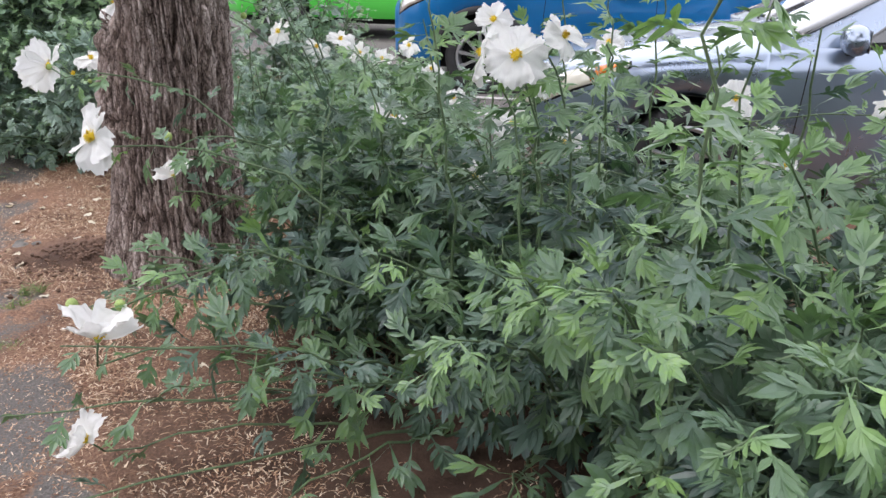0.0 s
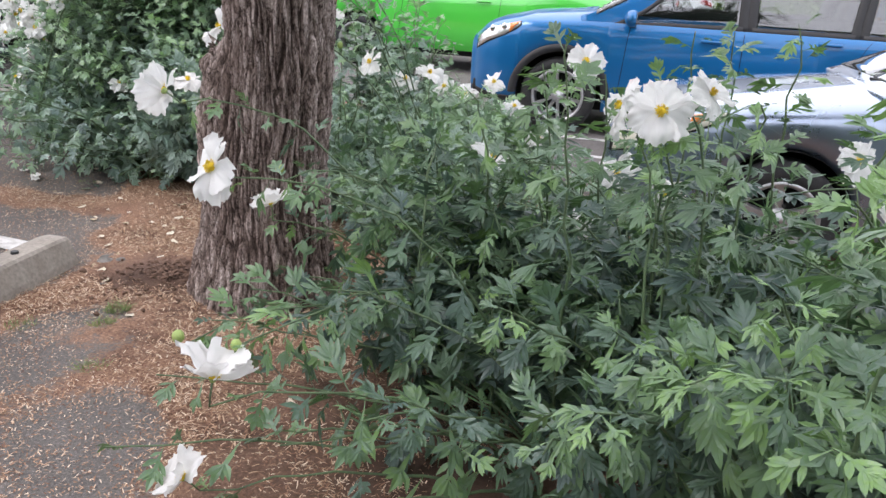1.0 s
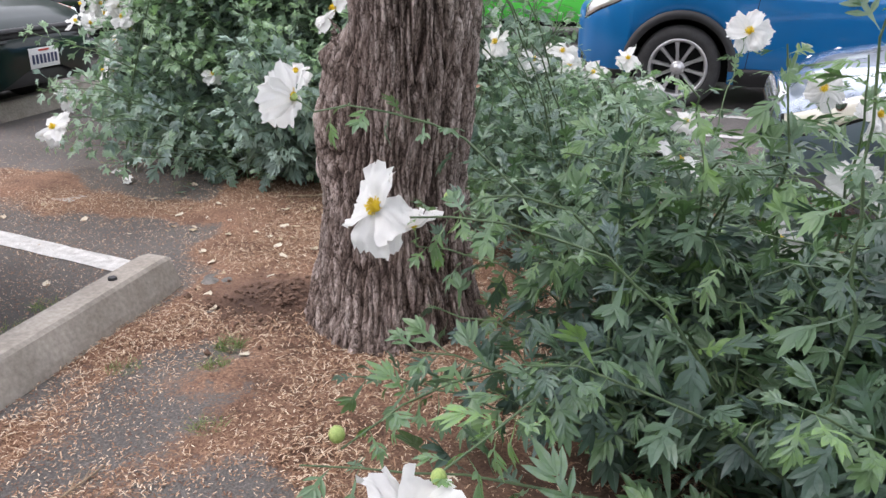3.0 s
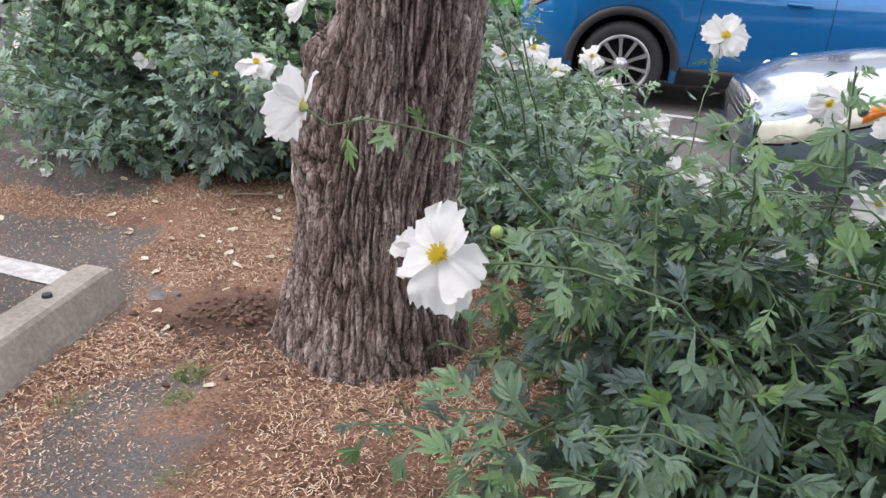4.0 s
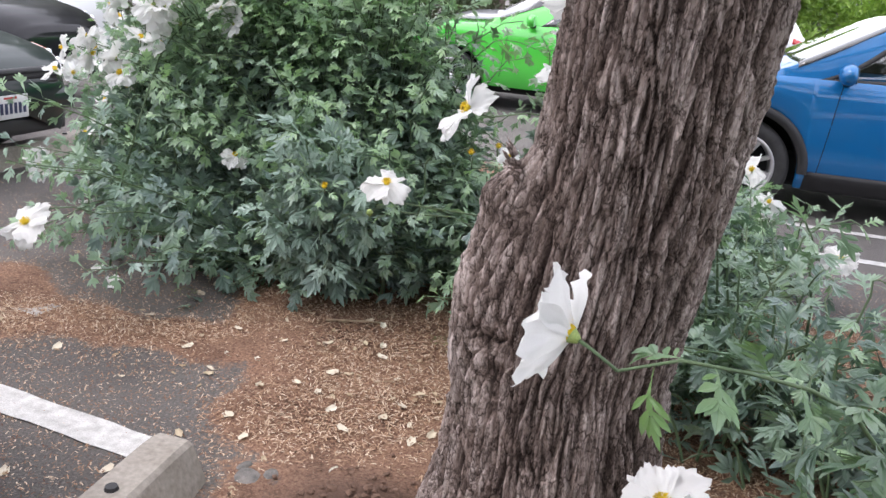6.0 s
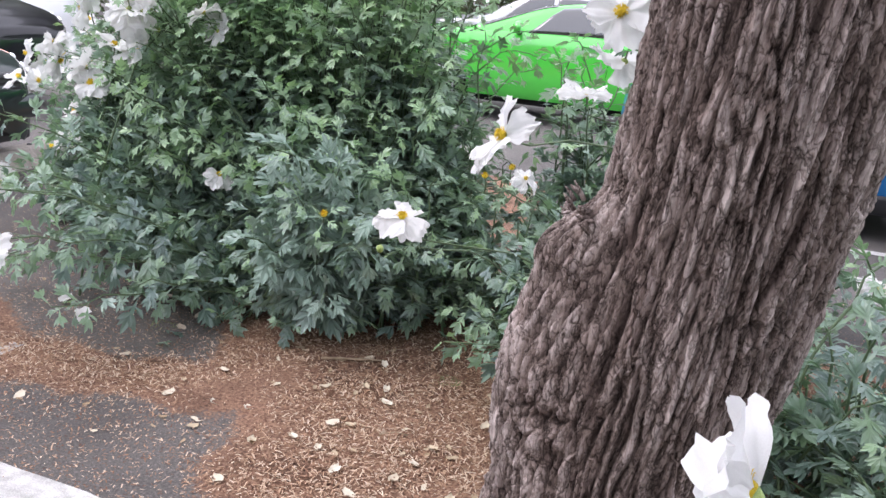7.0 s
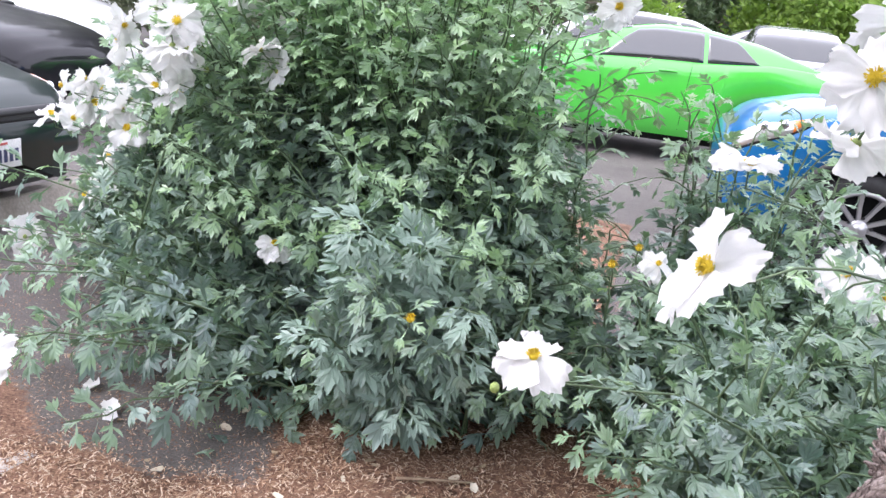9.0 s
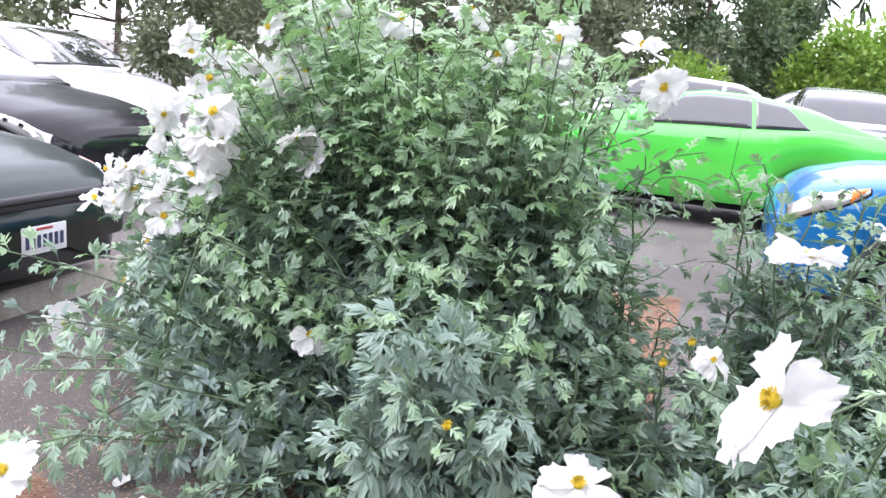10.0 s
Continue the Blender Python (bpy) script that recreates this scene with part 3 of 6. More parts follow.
class Loft:
    """A surface of stations along x, each a half section of (y, z) points, mirrored in y."""

    def __init__(self, xs, sections):
        self.xs, self.s = np.asarray(xs), np.asarray(sections)

    def at(self, x, v, side):
        i = float(np.interp(x, self.xs, np.arange(len(self.xs))))
        i0 = min(int(i), len(self.xs) - 2)
        sec = self.s[i0] * (1 - (i - i0)) + self.s[i0 + 1] * (i - i0)
        k = min(int(v), sec.shape[0] - 2)
        y, z = sec[k] * (1 - (v - k)) + sec[k + 1] * (v - k)
        return Vector((x, side * y, z))

    def shell(self, mat, cap=True, gap=None, fine=1):
        """The skin; gap(x, v) tells where it is left open, and fine divides it for that."""
        grid = self.s
        if fine > 1:
            k = np.linspace(0, self.s.shape[1] - 1, (self.s.shape[1] - 1) * fine + 1)
            grid = np.array([[np.interp(k, np.arange(self.s.shape[1]), q[:, c]) for c in (0, 1)] for q in self.s]).transpose(0, 2, 1)
        xs, secs = list(self.xs), [np.array(q) for q in grid]
        if cap:
            # rounded ends: rings that shrink towards the middle of the end section
            for end in (0, -1):
                q0, x0 = secs[end], xs[end]
                zc = 0.5 * (q0[:, 1].max() + q0[:, 1].min())
                sg = -1 if end == 0 else 1
                for k, dx in ((0.94, 0.016), (0.72, 0.034), (0.35, 0.042), (0.02, 0.044)):
                    q = np.stack([q0[:, 0] * k, zc + (q0[:, 1] - zc) * k], 1)
                    if end == 0:
                        secs.insert(0, q), xs.insert(0, x0 + sg * dx)
                    else:
                        secs.append(q), xs.append(x0 + sg * dx)
        n, m = len(xs), grid.shape[1]
        verts, faces = [], []
        for i in range(n):
            row = [(xs[i], y, z) for y, z in secs[i]] + [(xs[i], -y, z) for y, z in secs[i][-2::-1]]
            verts += row
        w = 2 * m - 1
        for i in range(n - 1):
            for k in range(w - 1):
                if gap and gap(0.5 * (xs[i] + xs[i + 1]), (min(k, w - 2 - k) + 0.5) / fine):
                    continue
                faces.append((i * w + k, i * w + k + 1, (i + 1) * w + k + 1, (i + 1) * w + k))
        if cap:
            faces.append(tuple(range(w)))
            faces.append(tuple(range((n - 1) * w, n * w))[::-1])
        return mesh_of(verts, faces, mat)

    def patch(self, outline, side, mat, lift=0.004, nu=14, nv=6):
        """A skin over part of the surface: outline(u) gives ((x, v) low, (x, v) high) for u in 0..1."""
        verts, faces = [], []
        for i in range(nu + 1):
            (xa, va), (xb, vb) = outline(i / nu)
            for j in range(nv + 1):
                t = j / nv
                x, v = xa + (xb - xa) * t, va + (vb - va) * t
                p = self.at(x, v, side)
                d1, d2 = self.at(x + 0.02, v, side) - self.at(x - 0.02, v, side), self.at(x, min(v + 0.15, self.s.shape[1] - 1.001), side) - self.at(x, max(v - 0.15, 0), side)
                nrm = d1.cross(d2)
                nrm = nrm.normalized() if nrm.length > 1e-9 else Vector((0, side, 0))
                if nrm.y * side < 0 and abs(nrm.y) > 0.05 or (abs(nrm.y) <= 0.05 and nrm.z < 0):
                    nrm = -nrm
                verts.append(p + nrm * lift)
            if i:
                for j in range(nv):
                    a = (i - 1) * (nv + 1) + j
                    faces.append((a, a + 1, a + nv + 2, a + nv + 1))
        # a rim that meets the surface, so the patch has thickness
        m = nv + 1
        border = [i * m for i in range(nu + 1)] + [nu * m + j for j in range(1, m)] + [i * m + nv for i in range(nu - 1, -1, -1)] + [j for j in range(nv - 1, 0, -1)]
        base = len(verts)
        centre = sum(verts, Vector()) / len(verts)
        for b in border:
            verts.append(verts[b] + (verts[b] - centre) * 0.004 - Vector((0, side * lift * 1.6, lift * 0.8)))
        for k in range(len(border)):
            q = (k + 1) % len(border)
            faces.append((border[k], border[q], base + q, base + k))
        return mesh_of(verts, faces, mat)


def nut_mesh():
    bm = bmesh.new()
    bmesh.ops.create_cone(bm, cap_ends=True, segments=6, radius1=0.012, radius2=0.010, depth=0.01)
    return bm_mesh(bm, M_DARK)


NUT = nut_mesh()


def wheel(parent, m, radius, rim, spokes, width=0.22, twin=False):
    """Tyre, rim and spokes; the outer side looks along +y."""
    w = put("wheel", None, parent, m=m)
    h = width / 2
    prof = [(rim, -h), (radius - 0.035, -h - 0.008), (radius - 0.01, -h + 0.02), (radius, -h + 0.045), (radius, h - 0.045), (radius - 0.01, h - 0.02), (radius - 0.035, h + 0.008), (rim + 0.012, h), (rim, h - 0.012)]

    def lathe(profile, n=48):
        verts, faces = [], []
        k = len(profile)
        for i in range(n):
            a = 2 * math.pi * i / n
            verts += [(r * math.cos(a), y, r * math.sin(a)) for r, y in profile]
        for i in range(n):
            for j in range(k - 1):
                p, q = i * k + j, (i + 1) % n * k + j
                faces.append((p, p + 1, q + 1, q))
        return verts, faces

    put("tyre", mesh_of(*lathe(prof), M_TYRE), w)
    lip = [(rim + 0.004, h - 0.006), (rim - 0.006, h + 0.004), (rim - 0.02, h - 0.004), (rim - 0.028, h - 0.03), (rim - 0.035, -h * 0.6)]
    put("rim", mesh_of(*lathe(lip), M_ALLOY), w)
    put("brake_drum", mesh_of(*lathe([(rim - 0.035, -h * 0.3), (0.03, -h * 0.3)]), M_VOID), w)
    for s in range(spokes):
        a0 = 2 * math.pi * s / spokes + 0.2
        for off in ((-0.11, 0.11) if twin else (0,)):
            a = a0 + off
            half = 0.021 if twin else 0.5 * 1.15 * math.pi * rim / spokes / 2.3
            c, sn = math.cos(a), math.sin(a)
            ring = []
            for r, k, y in ((0.04, 0.9, h - 0.03), (rim * 0.55, 0.75, h - 0.022), (rim - 0.015, 1.1, h - 0.008)):
                for sg, yy in ((-1, y - 0.03), (-0.7, y), (0.7, y), (1, y - 0.03)):
                    t = sg * half * k
                    ring.append((r * c - t * sn, yy, r * sn + t * c))
            tris = []
            for i in range(2):
                for j in range(3):
                    b = i * 4 + j
                    tris += [(b, b + 1, b + 5), (b, b + 5, b + 4)]
            p = Pile()
            p.add(ring, tris)
            put("spoke", p.mesh(M_ALLOY, False), w)
    hub, hf = lathe([(0.062, h - 0.035), (0.06, h - 0.02), (0.045, h - 0.014), (0.03, h - 0.012), (0.028, h - 0.006), (0.001, h - 0.004)], 24)
    put("hub_cap", mesh_of(hub, hf, M_ALLOY), w)
    for s in range(5):
        a = 2 * math.pi * s / 5 + 0.5
        put("wheel_nut", NUT, w, m=pose(0.078 * math.cos(a), h - 0.016, 0.078 * math.sin(a), 90))
    return w


def car(label, m, body_mat, spec):
    """x forward from the front axle, y to the car's left, z up."""
    ob = thing("car", label, "car", m, "parked cars")
    xf, xr, wb, W = spec["front"], spec["rear"], spec["wheelbase"], spec["half"]
    R, hub = spec["tyre"], spec["tyre"] - 0.012
    arch = R + spec.get("gap", 0.055)
    xs = np.unique(np.round(np.concatenate([np.linspace(xr, xf, 70), np.linspace(xf - 0.35, xf, 22), np.linspace(xr, xr + 0.3, 14)] + [c + arch * np.cos(np.linspace(0, math.pi, 25)) for c in (0, -wb)]), 4))
    top = smooth_line(xs, spec["top"], 0.06)
    shoulder = smooth_line(xs, spec["shoulder"], 0.06)
    half = smooth_line(xs, spec["plan"], 0.05) * W
    low = smooth_line(xs, spec["low"], 0.05)
    for c in (0, -wb):
        d = arch ** 2 - (xs - c) ** 2
        low = np.where(d > 0, np.maximum(low, hub + np.sqrt(np.maximum(d, 0))), low)
    low = np.minimum(low, shoulder - 0.05)
    sec = []
    for i in range(len(xs)):
        w, zb, zs, zt = half[i], low[i], shoulder[i], top[i]
        sec.append([(w * 0.90, zb), (w * 0.965, zb + 0.12 * (zs - zb)), (w * 0.985, zb + 0.35 * (zs - zb)), (w, zb + 0.6 * (zs - zb)), (w * 0.993, zb + 0.84 * (zs - zb)), (w * 0.97, zs - 0.012), (w * 0.93, zs + 0.008),
                    (w * 0.82, zs + (zt - zs) * 0.55), (w * 0.5, zs + (zt - zs) * 0.9), (0.0, zt)])
    body = Loft(xs, sec)
    put("body", body.shell(body_mat), ob)
    # dark floor and wheel wells inside the shell
    bm = box_bm(xf - xr - 0.5, W * 1.5, 0.25, pose((xf + xr) / 2, 0, 0.34), 0.03)
    put("underbody", bm_mesh(bm, M_VOID), ob)
    for c in (0, -wb):
        for sd in (-1, 1):
            verts, faces = [], []
            n = 20
            for i in range(n + 1):
                a = math.pi * i / n
                r = arch + 0.004
                verts += [(c + r * math.cos(a), sd * W * 0.965, hub + r * math.sin(a)), (c + r * math.cos(a), sd * W * 0.55, hub + r * math.sin(a)), (c, sd * W * 0.55, hub)]
                if i:
                    q = i * 3
                    faces += [(q - 3, q - 2, q + 1, q), (q - 2, q - 1, q + 2, q + 1)]
            put("wheel_arch_liner", mesh_of(verts, faces, M_VOID), ob)
            if spec.get("cladding"):
                verts, faces = [], []
                for i in range(n + 1):
                    a = math.pi * i / n
                    for r, y in ((arch - 0.004, W * 0.955), (arch - 0.002, W * 1.008), (arch + 0.055, W * 1.012), (arch + 0.07, W * 0.985)):
                        verts.append((c + r * math.cos(a), sd * y, hub + r * math.sin(a)))
                    if i:
                        q = i * 4
                        faces += [(q - 4 + k, q - 3 + k, q + 1 + k, q + k) for k in range(3)]
                put("arch_trim", mesh_of(verts, faces, M_DARK), ob, "black plastic wheel arch trim")
            wheel(ob, pose(c, sd * (W - 0.115), hub) @ pose(0, 0, 0, 0, 17 * c, 0 if sd > 0 else 180), R, spec["rim"], spec["spokes"], 0.215, spec.get("twin", False))
    if spec.get("cladding"):
        for sd in (-1, 1):
            put("sill_trim", body.patch(lambda u: ((-wb + arch + 0.06 + (wb - 2 * arch - 0.12) * u, 0.0), (-wb + arch + 0.06 + (wb - 2 * arch - 0.12) * u, 1.25)), sd, M_DARK, 0.008), ob, "black plastic sill trim")
    # cabin
    c = spec["cabin"]
    cx = np.unique(np.round(np.concatenate([np.linspace(c["back"], c["front"], 60)]), 4))
    base = np.interp(cx, xs, shoulder) - 0.02
    base_top = np.interp(cx, xs, top)
    roof = np.maximum(smooth_line(cx, c["roof"], 0.09), base + 0.02)
    wb_, wr = np.interp(cx, xs, half) * 0.945, W * c["roof_half"]
    sec = []
    for i in range(len(cx)):
        k = min(1.0, max(0.0, (roof[i] - base[i]) / max(1e-3, max(roof) - base[i])))
        top_w = wb_[i] + (wr - wb_[i]) * k
        zt, zb = roof[i], base[i]
        h = zt - zb
        sec.append([(wb_[i], zb), (wb_[i] * 0.7 + top_w * 0.3, zb + 0.33 * h), (wb_[i] * 0.35 + top_w * 0.65, zb + 0.66 * h), (top_w, zb + 0.88 * h), (top_w * 0.93, zt - 0.022 * k), (top_w * 0.6, zt - 0.004), (0.0, max(zt, base_top[i] + 0.01))])
    cab = Loft(cx, sec)
    clear = spec.get("clear")

    def edge(lo, hi, e, v):
        return lo[e] + (hi[e] - lo[e]) * (v - 0.28) / 2.64

    def gap(x, v):
        return any(edge(lo, hi, 0, v) < x < edge(lo, hi, 1, v) for lo, hi in c["windows"]) and v < 3

    put("roof", cab.shell(body_mat, True, gap, 6) if clear else cab.shell(body_mat), ob)
    for sd in (-1, 1):
        for lo, hi in c["windows"]:
            if clear:
                w = put("side_window", cab.patch(lambda u: ((edge(lo, hi, 0, 0.02) + (edge(lo, hi, 1, 0.02) - edge(lo, hi, 0, 0.02)) * u, 0.02), (edge(lo, hi, 0, 2.98) + (edge(lo, hi, 1, 2.98) - edge(lo, hi, 0, 2.98)) * u, 2.98)), sd, M_CLEAR, 0.002, 16, 6), ob, "clear side window")
                for e in (0, 1):
                    put("window_seal", cab.patch(lambda u: ((edge(lo, hi, e, 0.02 + 2.94 * u) - 0.04, 0.02 + 2.94 * u), (edge(lo, hi, e, 0.02 + 2.94 * u) + 0.04, 0.02 + 2.94 * u)), sd, M_DARK, 0.008, 10, 2), w)
                for va, vb in ((0.0, 0.28), (2.78, 3.02)):
                    put("window_seal", cab.patch(lambda u: ((edge(lo, hi, 0, va) + (edge(lo, hi, 1, va) - edge(lo, hi, 0, va)) * u, va), (edge(lo, hi, 0, vb) + (edge(lo, hi, 1, vb) - edge(lo, hi, 0, vb)) * u, vb)), sd, M_DARK, 0.009, 12, 2), w)
                continue
            put("side_window", cab.patch(lambda u: ((lo[0] + (lo[1] - lo[0]) * u, 0.28), (hi[0] + (hi[1] - hi[0]) * u, 2.92)), sd, M_GLASS, 0.005, 16, 6), ob)
        ws = c["screen"]
        put("windscreen", cab.patch(lambda u: ((ws[0] + (ws[1] - ws[0]) * u, 6.0 - 1e-3), (ws[0] + (ws[1] - ws[0]) * u, 3.35 - 1.3 * u * u)), sd, M_GLASS, 0.006, 14, 8), ob)
    return ob, body, cab


def strip_box(parent, name, mat, size, m, bevel=0.01, label=""):
    return put(name, bm_mesh(box_bm(*size, None, bevel), mat, True), parent, label, m)


def mirror(parent, mat, x, y, z, sd):
    bm = bmesh.new()
    bmesh.ops.create_uvsphere(bm, u_segments=20, v_segments=12, radius=1.0, matrix=Matrix.Diagonal((0.075, 0.12, 0.078, 1)))
    for v in bm.verts:
        v.co.x = max(v.co.x, -0.035)
    mi = put("door_mirror", bm_mesh(bm, mat, True), parent, m=pose(x, sd * (y + 0.11), z))
    bm = box_bm(0.06, 0.10, 0.05, pose(-0.005, -sd * 0.10, -0.06, 0, 0, 0), 0.012)
    put("mirror_foot", bm_mesh(bm, M_DARK), mi)
    bm = box_bm(0.004, 0.19, 0.11, pose(-0.038, 0, 0.0), 0.001)
    put("mirror_glass", bm_mesh(bm, M_CHROME), mi)


def door_lines(ob, body, cab, xs_cut, handles, mat_handle, sides=(1, -1)):
    for sd in sides:
        for x0, x1 in xs_cut:
            put("door_gap", body.patch(lambda u: ((x0 - 0.003 + 0.006 * u, 0.9), (x1 - 0.003 + 0.006 * u, 5.6)), sd, M_VOID, 0.0015, 1, 12), ob)
        for hx, v in handles:
            p = body.at(hx, v, sd)
            strip_box(ob, "door_handle", mat_handle, (0.2, 0.035, 0.028), Matrix.Translation(p + Vector((0, sd * 0.018, 0))), 0.012)


def headlights(ob, body, x0, x1, va, vb, amber=None, sides=(1, -1), lens=None):
    for sd in sides:
        h = put("headlight", body.patch(lambda u: ((x0 + (x1 - x0) * u, va + 0.55 * (1 - u) ** 2 * (vb - va)), (x0 + (x1 - x0) * u, vb)), sd, lens or M_LAMP, 0.004, 12, 5), ob, "clouded cream headlight" if lens else "clear headlight with a bright reflector")
        put("lamp_rim", body.patch(lambda u: ((x0 - 0.012 + (x1 - x0 + 0.02) * u, va - 0.12 + 0.55 * (1 - u) ** 2 * (vb - va)), (x0 - 0.012 + (x1 - x0 + 0.02) * u, vb + 0.1)), sd, M_VOID, 0.002, 12, 5), h, "dark seal round the lamp")
        for k in (0.35, 0.62):
            bm = bmesh.new()
            bmesh.ops.create_uvsphere(bm, u_segments=14, v_segments=8, radius=0.042)
            put("projector", bm_mesh(bm, M_CHROME, True), h, m=Matrix.Translation(body.at(x0 + (x1 - x0) * k, va + 0.62 * (vb - va), sd)) @ Matrix.Diagonal((0.7, 0.45, 0.8, 1)))
        if amber:
            put("turn_signal", body.patch(lambda u: ((amber[0] + (amber[1] - amber[0]) * u, va + (0.75 - 0.45 * u) * (vb - va)), (amber[0] + (amber[1] - amber[0]) * u, vb - 0.1)), sd, M_AMBER, 0.008, 6, 4), h, "amber turn signal")


P_BLUE = paint("blue_paint", (0.001, 0.14, 0.38), 0.2, 0.28, 0.3, 0.6)
P_GREY = paint("silver_blue_paint", (0.27, 0.33, 0.43), 0.8, 0.24)
P_GREEN = paint("bright_green_paint", (0.06, 0.58, 0.05), 0.0)
P_DKGREEN = paint("dark_green_paint", (0.004, 0.014, 0.013), 0.0, 0.32, 0.1, 0.36)
P_BLACK = paint("black_paint", (0.004, 0.004, 0.007), 0.0, 0.32, 0.1, 0.36)
P_WHITE = paint("white_paint", (0.72, 0.73, 0.74), 0.05)
P_SILVER = paint("silver_paint", (0.45, 0.46, 0.48), 0.5)

SUV = dict(front=0.92, rear=-3.60, wheelbase=2.70, half=0.92, tyre=0.362, rim=0.25, spokes=10, cladding=True, gap=0.06,
           top=[(-3.6, 1.0), (-3.4, 1.1), (-0.75, 1.18), (-0.3, 1.17), (0.35, 1.11), (0.72, 1.02), (0.86, 0.94), (0.92, 0.84)],
           shoulder=[(-3.6, 0.95), (-3.3, 1.08), (-0.9, 1.07), (-0.2, 1.06), (0.4, 1.02), (0.75, 0.93), (0.92, 0.78)],
           plan=[(-3.6, 0.84), (-3.4, 0.96), (-2.9, 1.0), (0.3, 1.0), (0.6, 0.95), (0.8, 0.84), (0.92, 0.62)],
           low=[(-3.6, 0.4), (-3.3, 0.24), (0.6, 0.22), (0.92, 0.3)],
           cabin=dict(front=-0.15, back=-3.55, roof=[(-3.55, 1.05), (-3.3, 1.45), (-2.9, 1.62), (-2.0, 1.69), (-1.35, 1.66), (-0.95, 1.55), (-0.15, 1.10)], roof_half=0.74,
                      windows=[((-1.60, -0.50), (-1.58, -1.16)), ((-2.55, -1.68), (-2.62, -1.66)), ((-3.15, -2.62), (-3.05, -2.68))], screen=(-1.18, -0.28)))

blue, bb, bc = car("bright blue crossover car with silver twin-spoke wheels, parked nose in", pose(-0.42, 9.40, 0, 0, 0, 180), P_BLUE, {**SUV, "clear": True})
headlights(blue, bb, 0.42, 0.86, 3.9, 5.6, (0.42, 0.52))
door_lines(blue, bb, bc, [(-0.55, -0.62), (-1.62, -1.62), (-2.55, -2.72)], [(-1.35, 4.2), (-2.35, 4.25)], P_BLUE)
for sd in (1, -1):
    mirror(blue, P_BLUE, -0.62, 0.86, 1.12, sd)
for sd in (1, -1):
    put("bumper_trim", bb.patch(lambda u: ((0.42 + 0.49 * u, 0.0), (0.42 + 0.49 * u, 0.95)), sd, M_DARK, 0.007, 10, 4), blue, "black plastic lower bumper trim")
strip_box(blue, "cabin_floor", M_VOID, (2.7, 1.42, 0.10), pose(-1.85, 0, 1.16), 0.02, "dark trim inside the cabin")
strip_box(blue, "dashboard", M_DARK, (0.42, 1.40, 0.16), pose(-0.72, 0, 1.15), 0.05)
for x in (-1.62, -2.55):
    for y in (-0.37, 0.37):
        seat = strip_box(blue, "seat", M_DARK, (0.16, 0.48, 0.30), pose(x, y, 1.24, 0, -12, 0), 0.06, "dark seat back")
        strip_box(seat, "headrest", M_DARK, (0.10, 0.26, 0.17), pose(0.0, 0, 0.24), 0.045)
bm = bmesh.new()
ring = [bm.verts.new((0.19 * math.cos(a) + 0.016 * math.cos(b) * math.cos(a), 0.19 * math.sin(a) + 0.016 * math.cos(b) * math.sin(a), 0.016 * math.sin(b))) for a in np.arange(24) * math.pi / 12 for b in np.arange(6) * math.pi / 3]
for i in range(24):
    for j in range(6):
        bm.faces.new([ring[(i + p) % 24 * 6 + (j + q) % 6] for p, q in ((0, 0), (1, 0), (1, 1), (0, 1))])
put("steering_wheel", bm_mesh(bm, M_DARK, True), blue, m=pose(-1.0, 0.37, 1.22, 0, -65, 0))
strip_box(blue, "grille", M_DARK, (0.05, 0.9, 0.28), pose(0.905, 0, 0.66), 0.02)
strip_box(blue, "lower_intake", M_DARK, (0.06, 1.3, 0.12), pose(0.86, 0, 0.36), 0.02)

SEDAN = dict(front=0.92, rear=-3.75, wheelbase=2.66, half=0.87, tyre=0.312, rim=0.205, spokes=5, gap=0.05,
             top=[(-3.75, 0.85), (-3.6, 0.98), (-2.9, 1.02), (-0.9, 0.98), (-0.5, 0.99), (0.2, 0.90), (0.65, 0.82), (0.84, 0.74), (0.92, 0.66)],
             shoulder=[(-3.75, 0.8), (-3.5, 0.93), (-0.6, 0.93), (0.2, 0.85), (0.65, 0.76), (0.92, 0.60)],
             plan=[(-3.75, 0.82), (-3.5, 0.95), (-3.0, 1.0), (0.25, 1.0), (0.58, 0.95), (0.8, 0.84), (0.92, 0.6)],
             low=[(-3.75, 0.35), (-3.4, 0.2), (0.5, 0.2), (0.92, 0.26)],
             cabin=dict(front=-0.42, back=-3.1, roof=[(-3.1, 1.0), (-2.45, 1.33), (-1.9, 1.41), (-1.45, 1.41), (-1.15, 1.34), (-0.42, 0.97)], roof_half=0.70,
                        windows=[((-1.62, -0.72), (-1.62, -1.22)), ((-2.45, -1.7), (-2.4, -1.7))], screen=(-1.28, -0.5)))
grey, gb, gc = car("silver-blue sedan with pale five-spoke wheels behind the poppies", pose(1.12, 5.80, 0, 0, 0, 180), P_GREY, SEDAN)
headlights(grey, gb, 0.34, 0.915, 3.7, 5.9, (0.36, 0.54), lens=M_CREAM)
door_lines(grey, gb, gc, [(-0.52, -0.58), (-1.66, -1.66)], [(-1.45, 4.4)], P_GREY)
for sd in (1, -1):
    mirror(grey, P_GREY, -0.75, 0.80, 0.99, sd)
grille = strip_box(grey, "grille", M_CHROME, (0.05, 0.74, 0.15), pose(0.925, 0, 0.635, 0, -14, 0), 0.02, "dark mesh grille with a chrome rim")
strip_box(grille, "grille_mesh", M_DARK, (0.05, 0.69, 0.11), pose(0.005, 0, 0), 0.015)
for k in range(15):
    strip_box(grille, "grille_bar", M_CHROME, (0.006, 0.005, 0.106), pose(0.031, -0.315 + 0.045 * k, 0), 0.001)
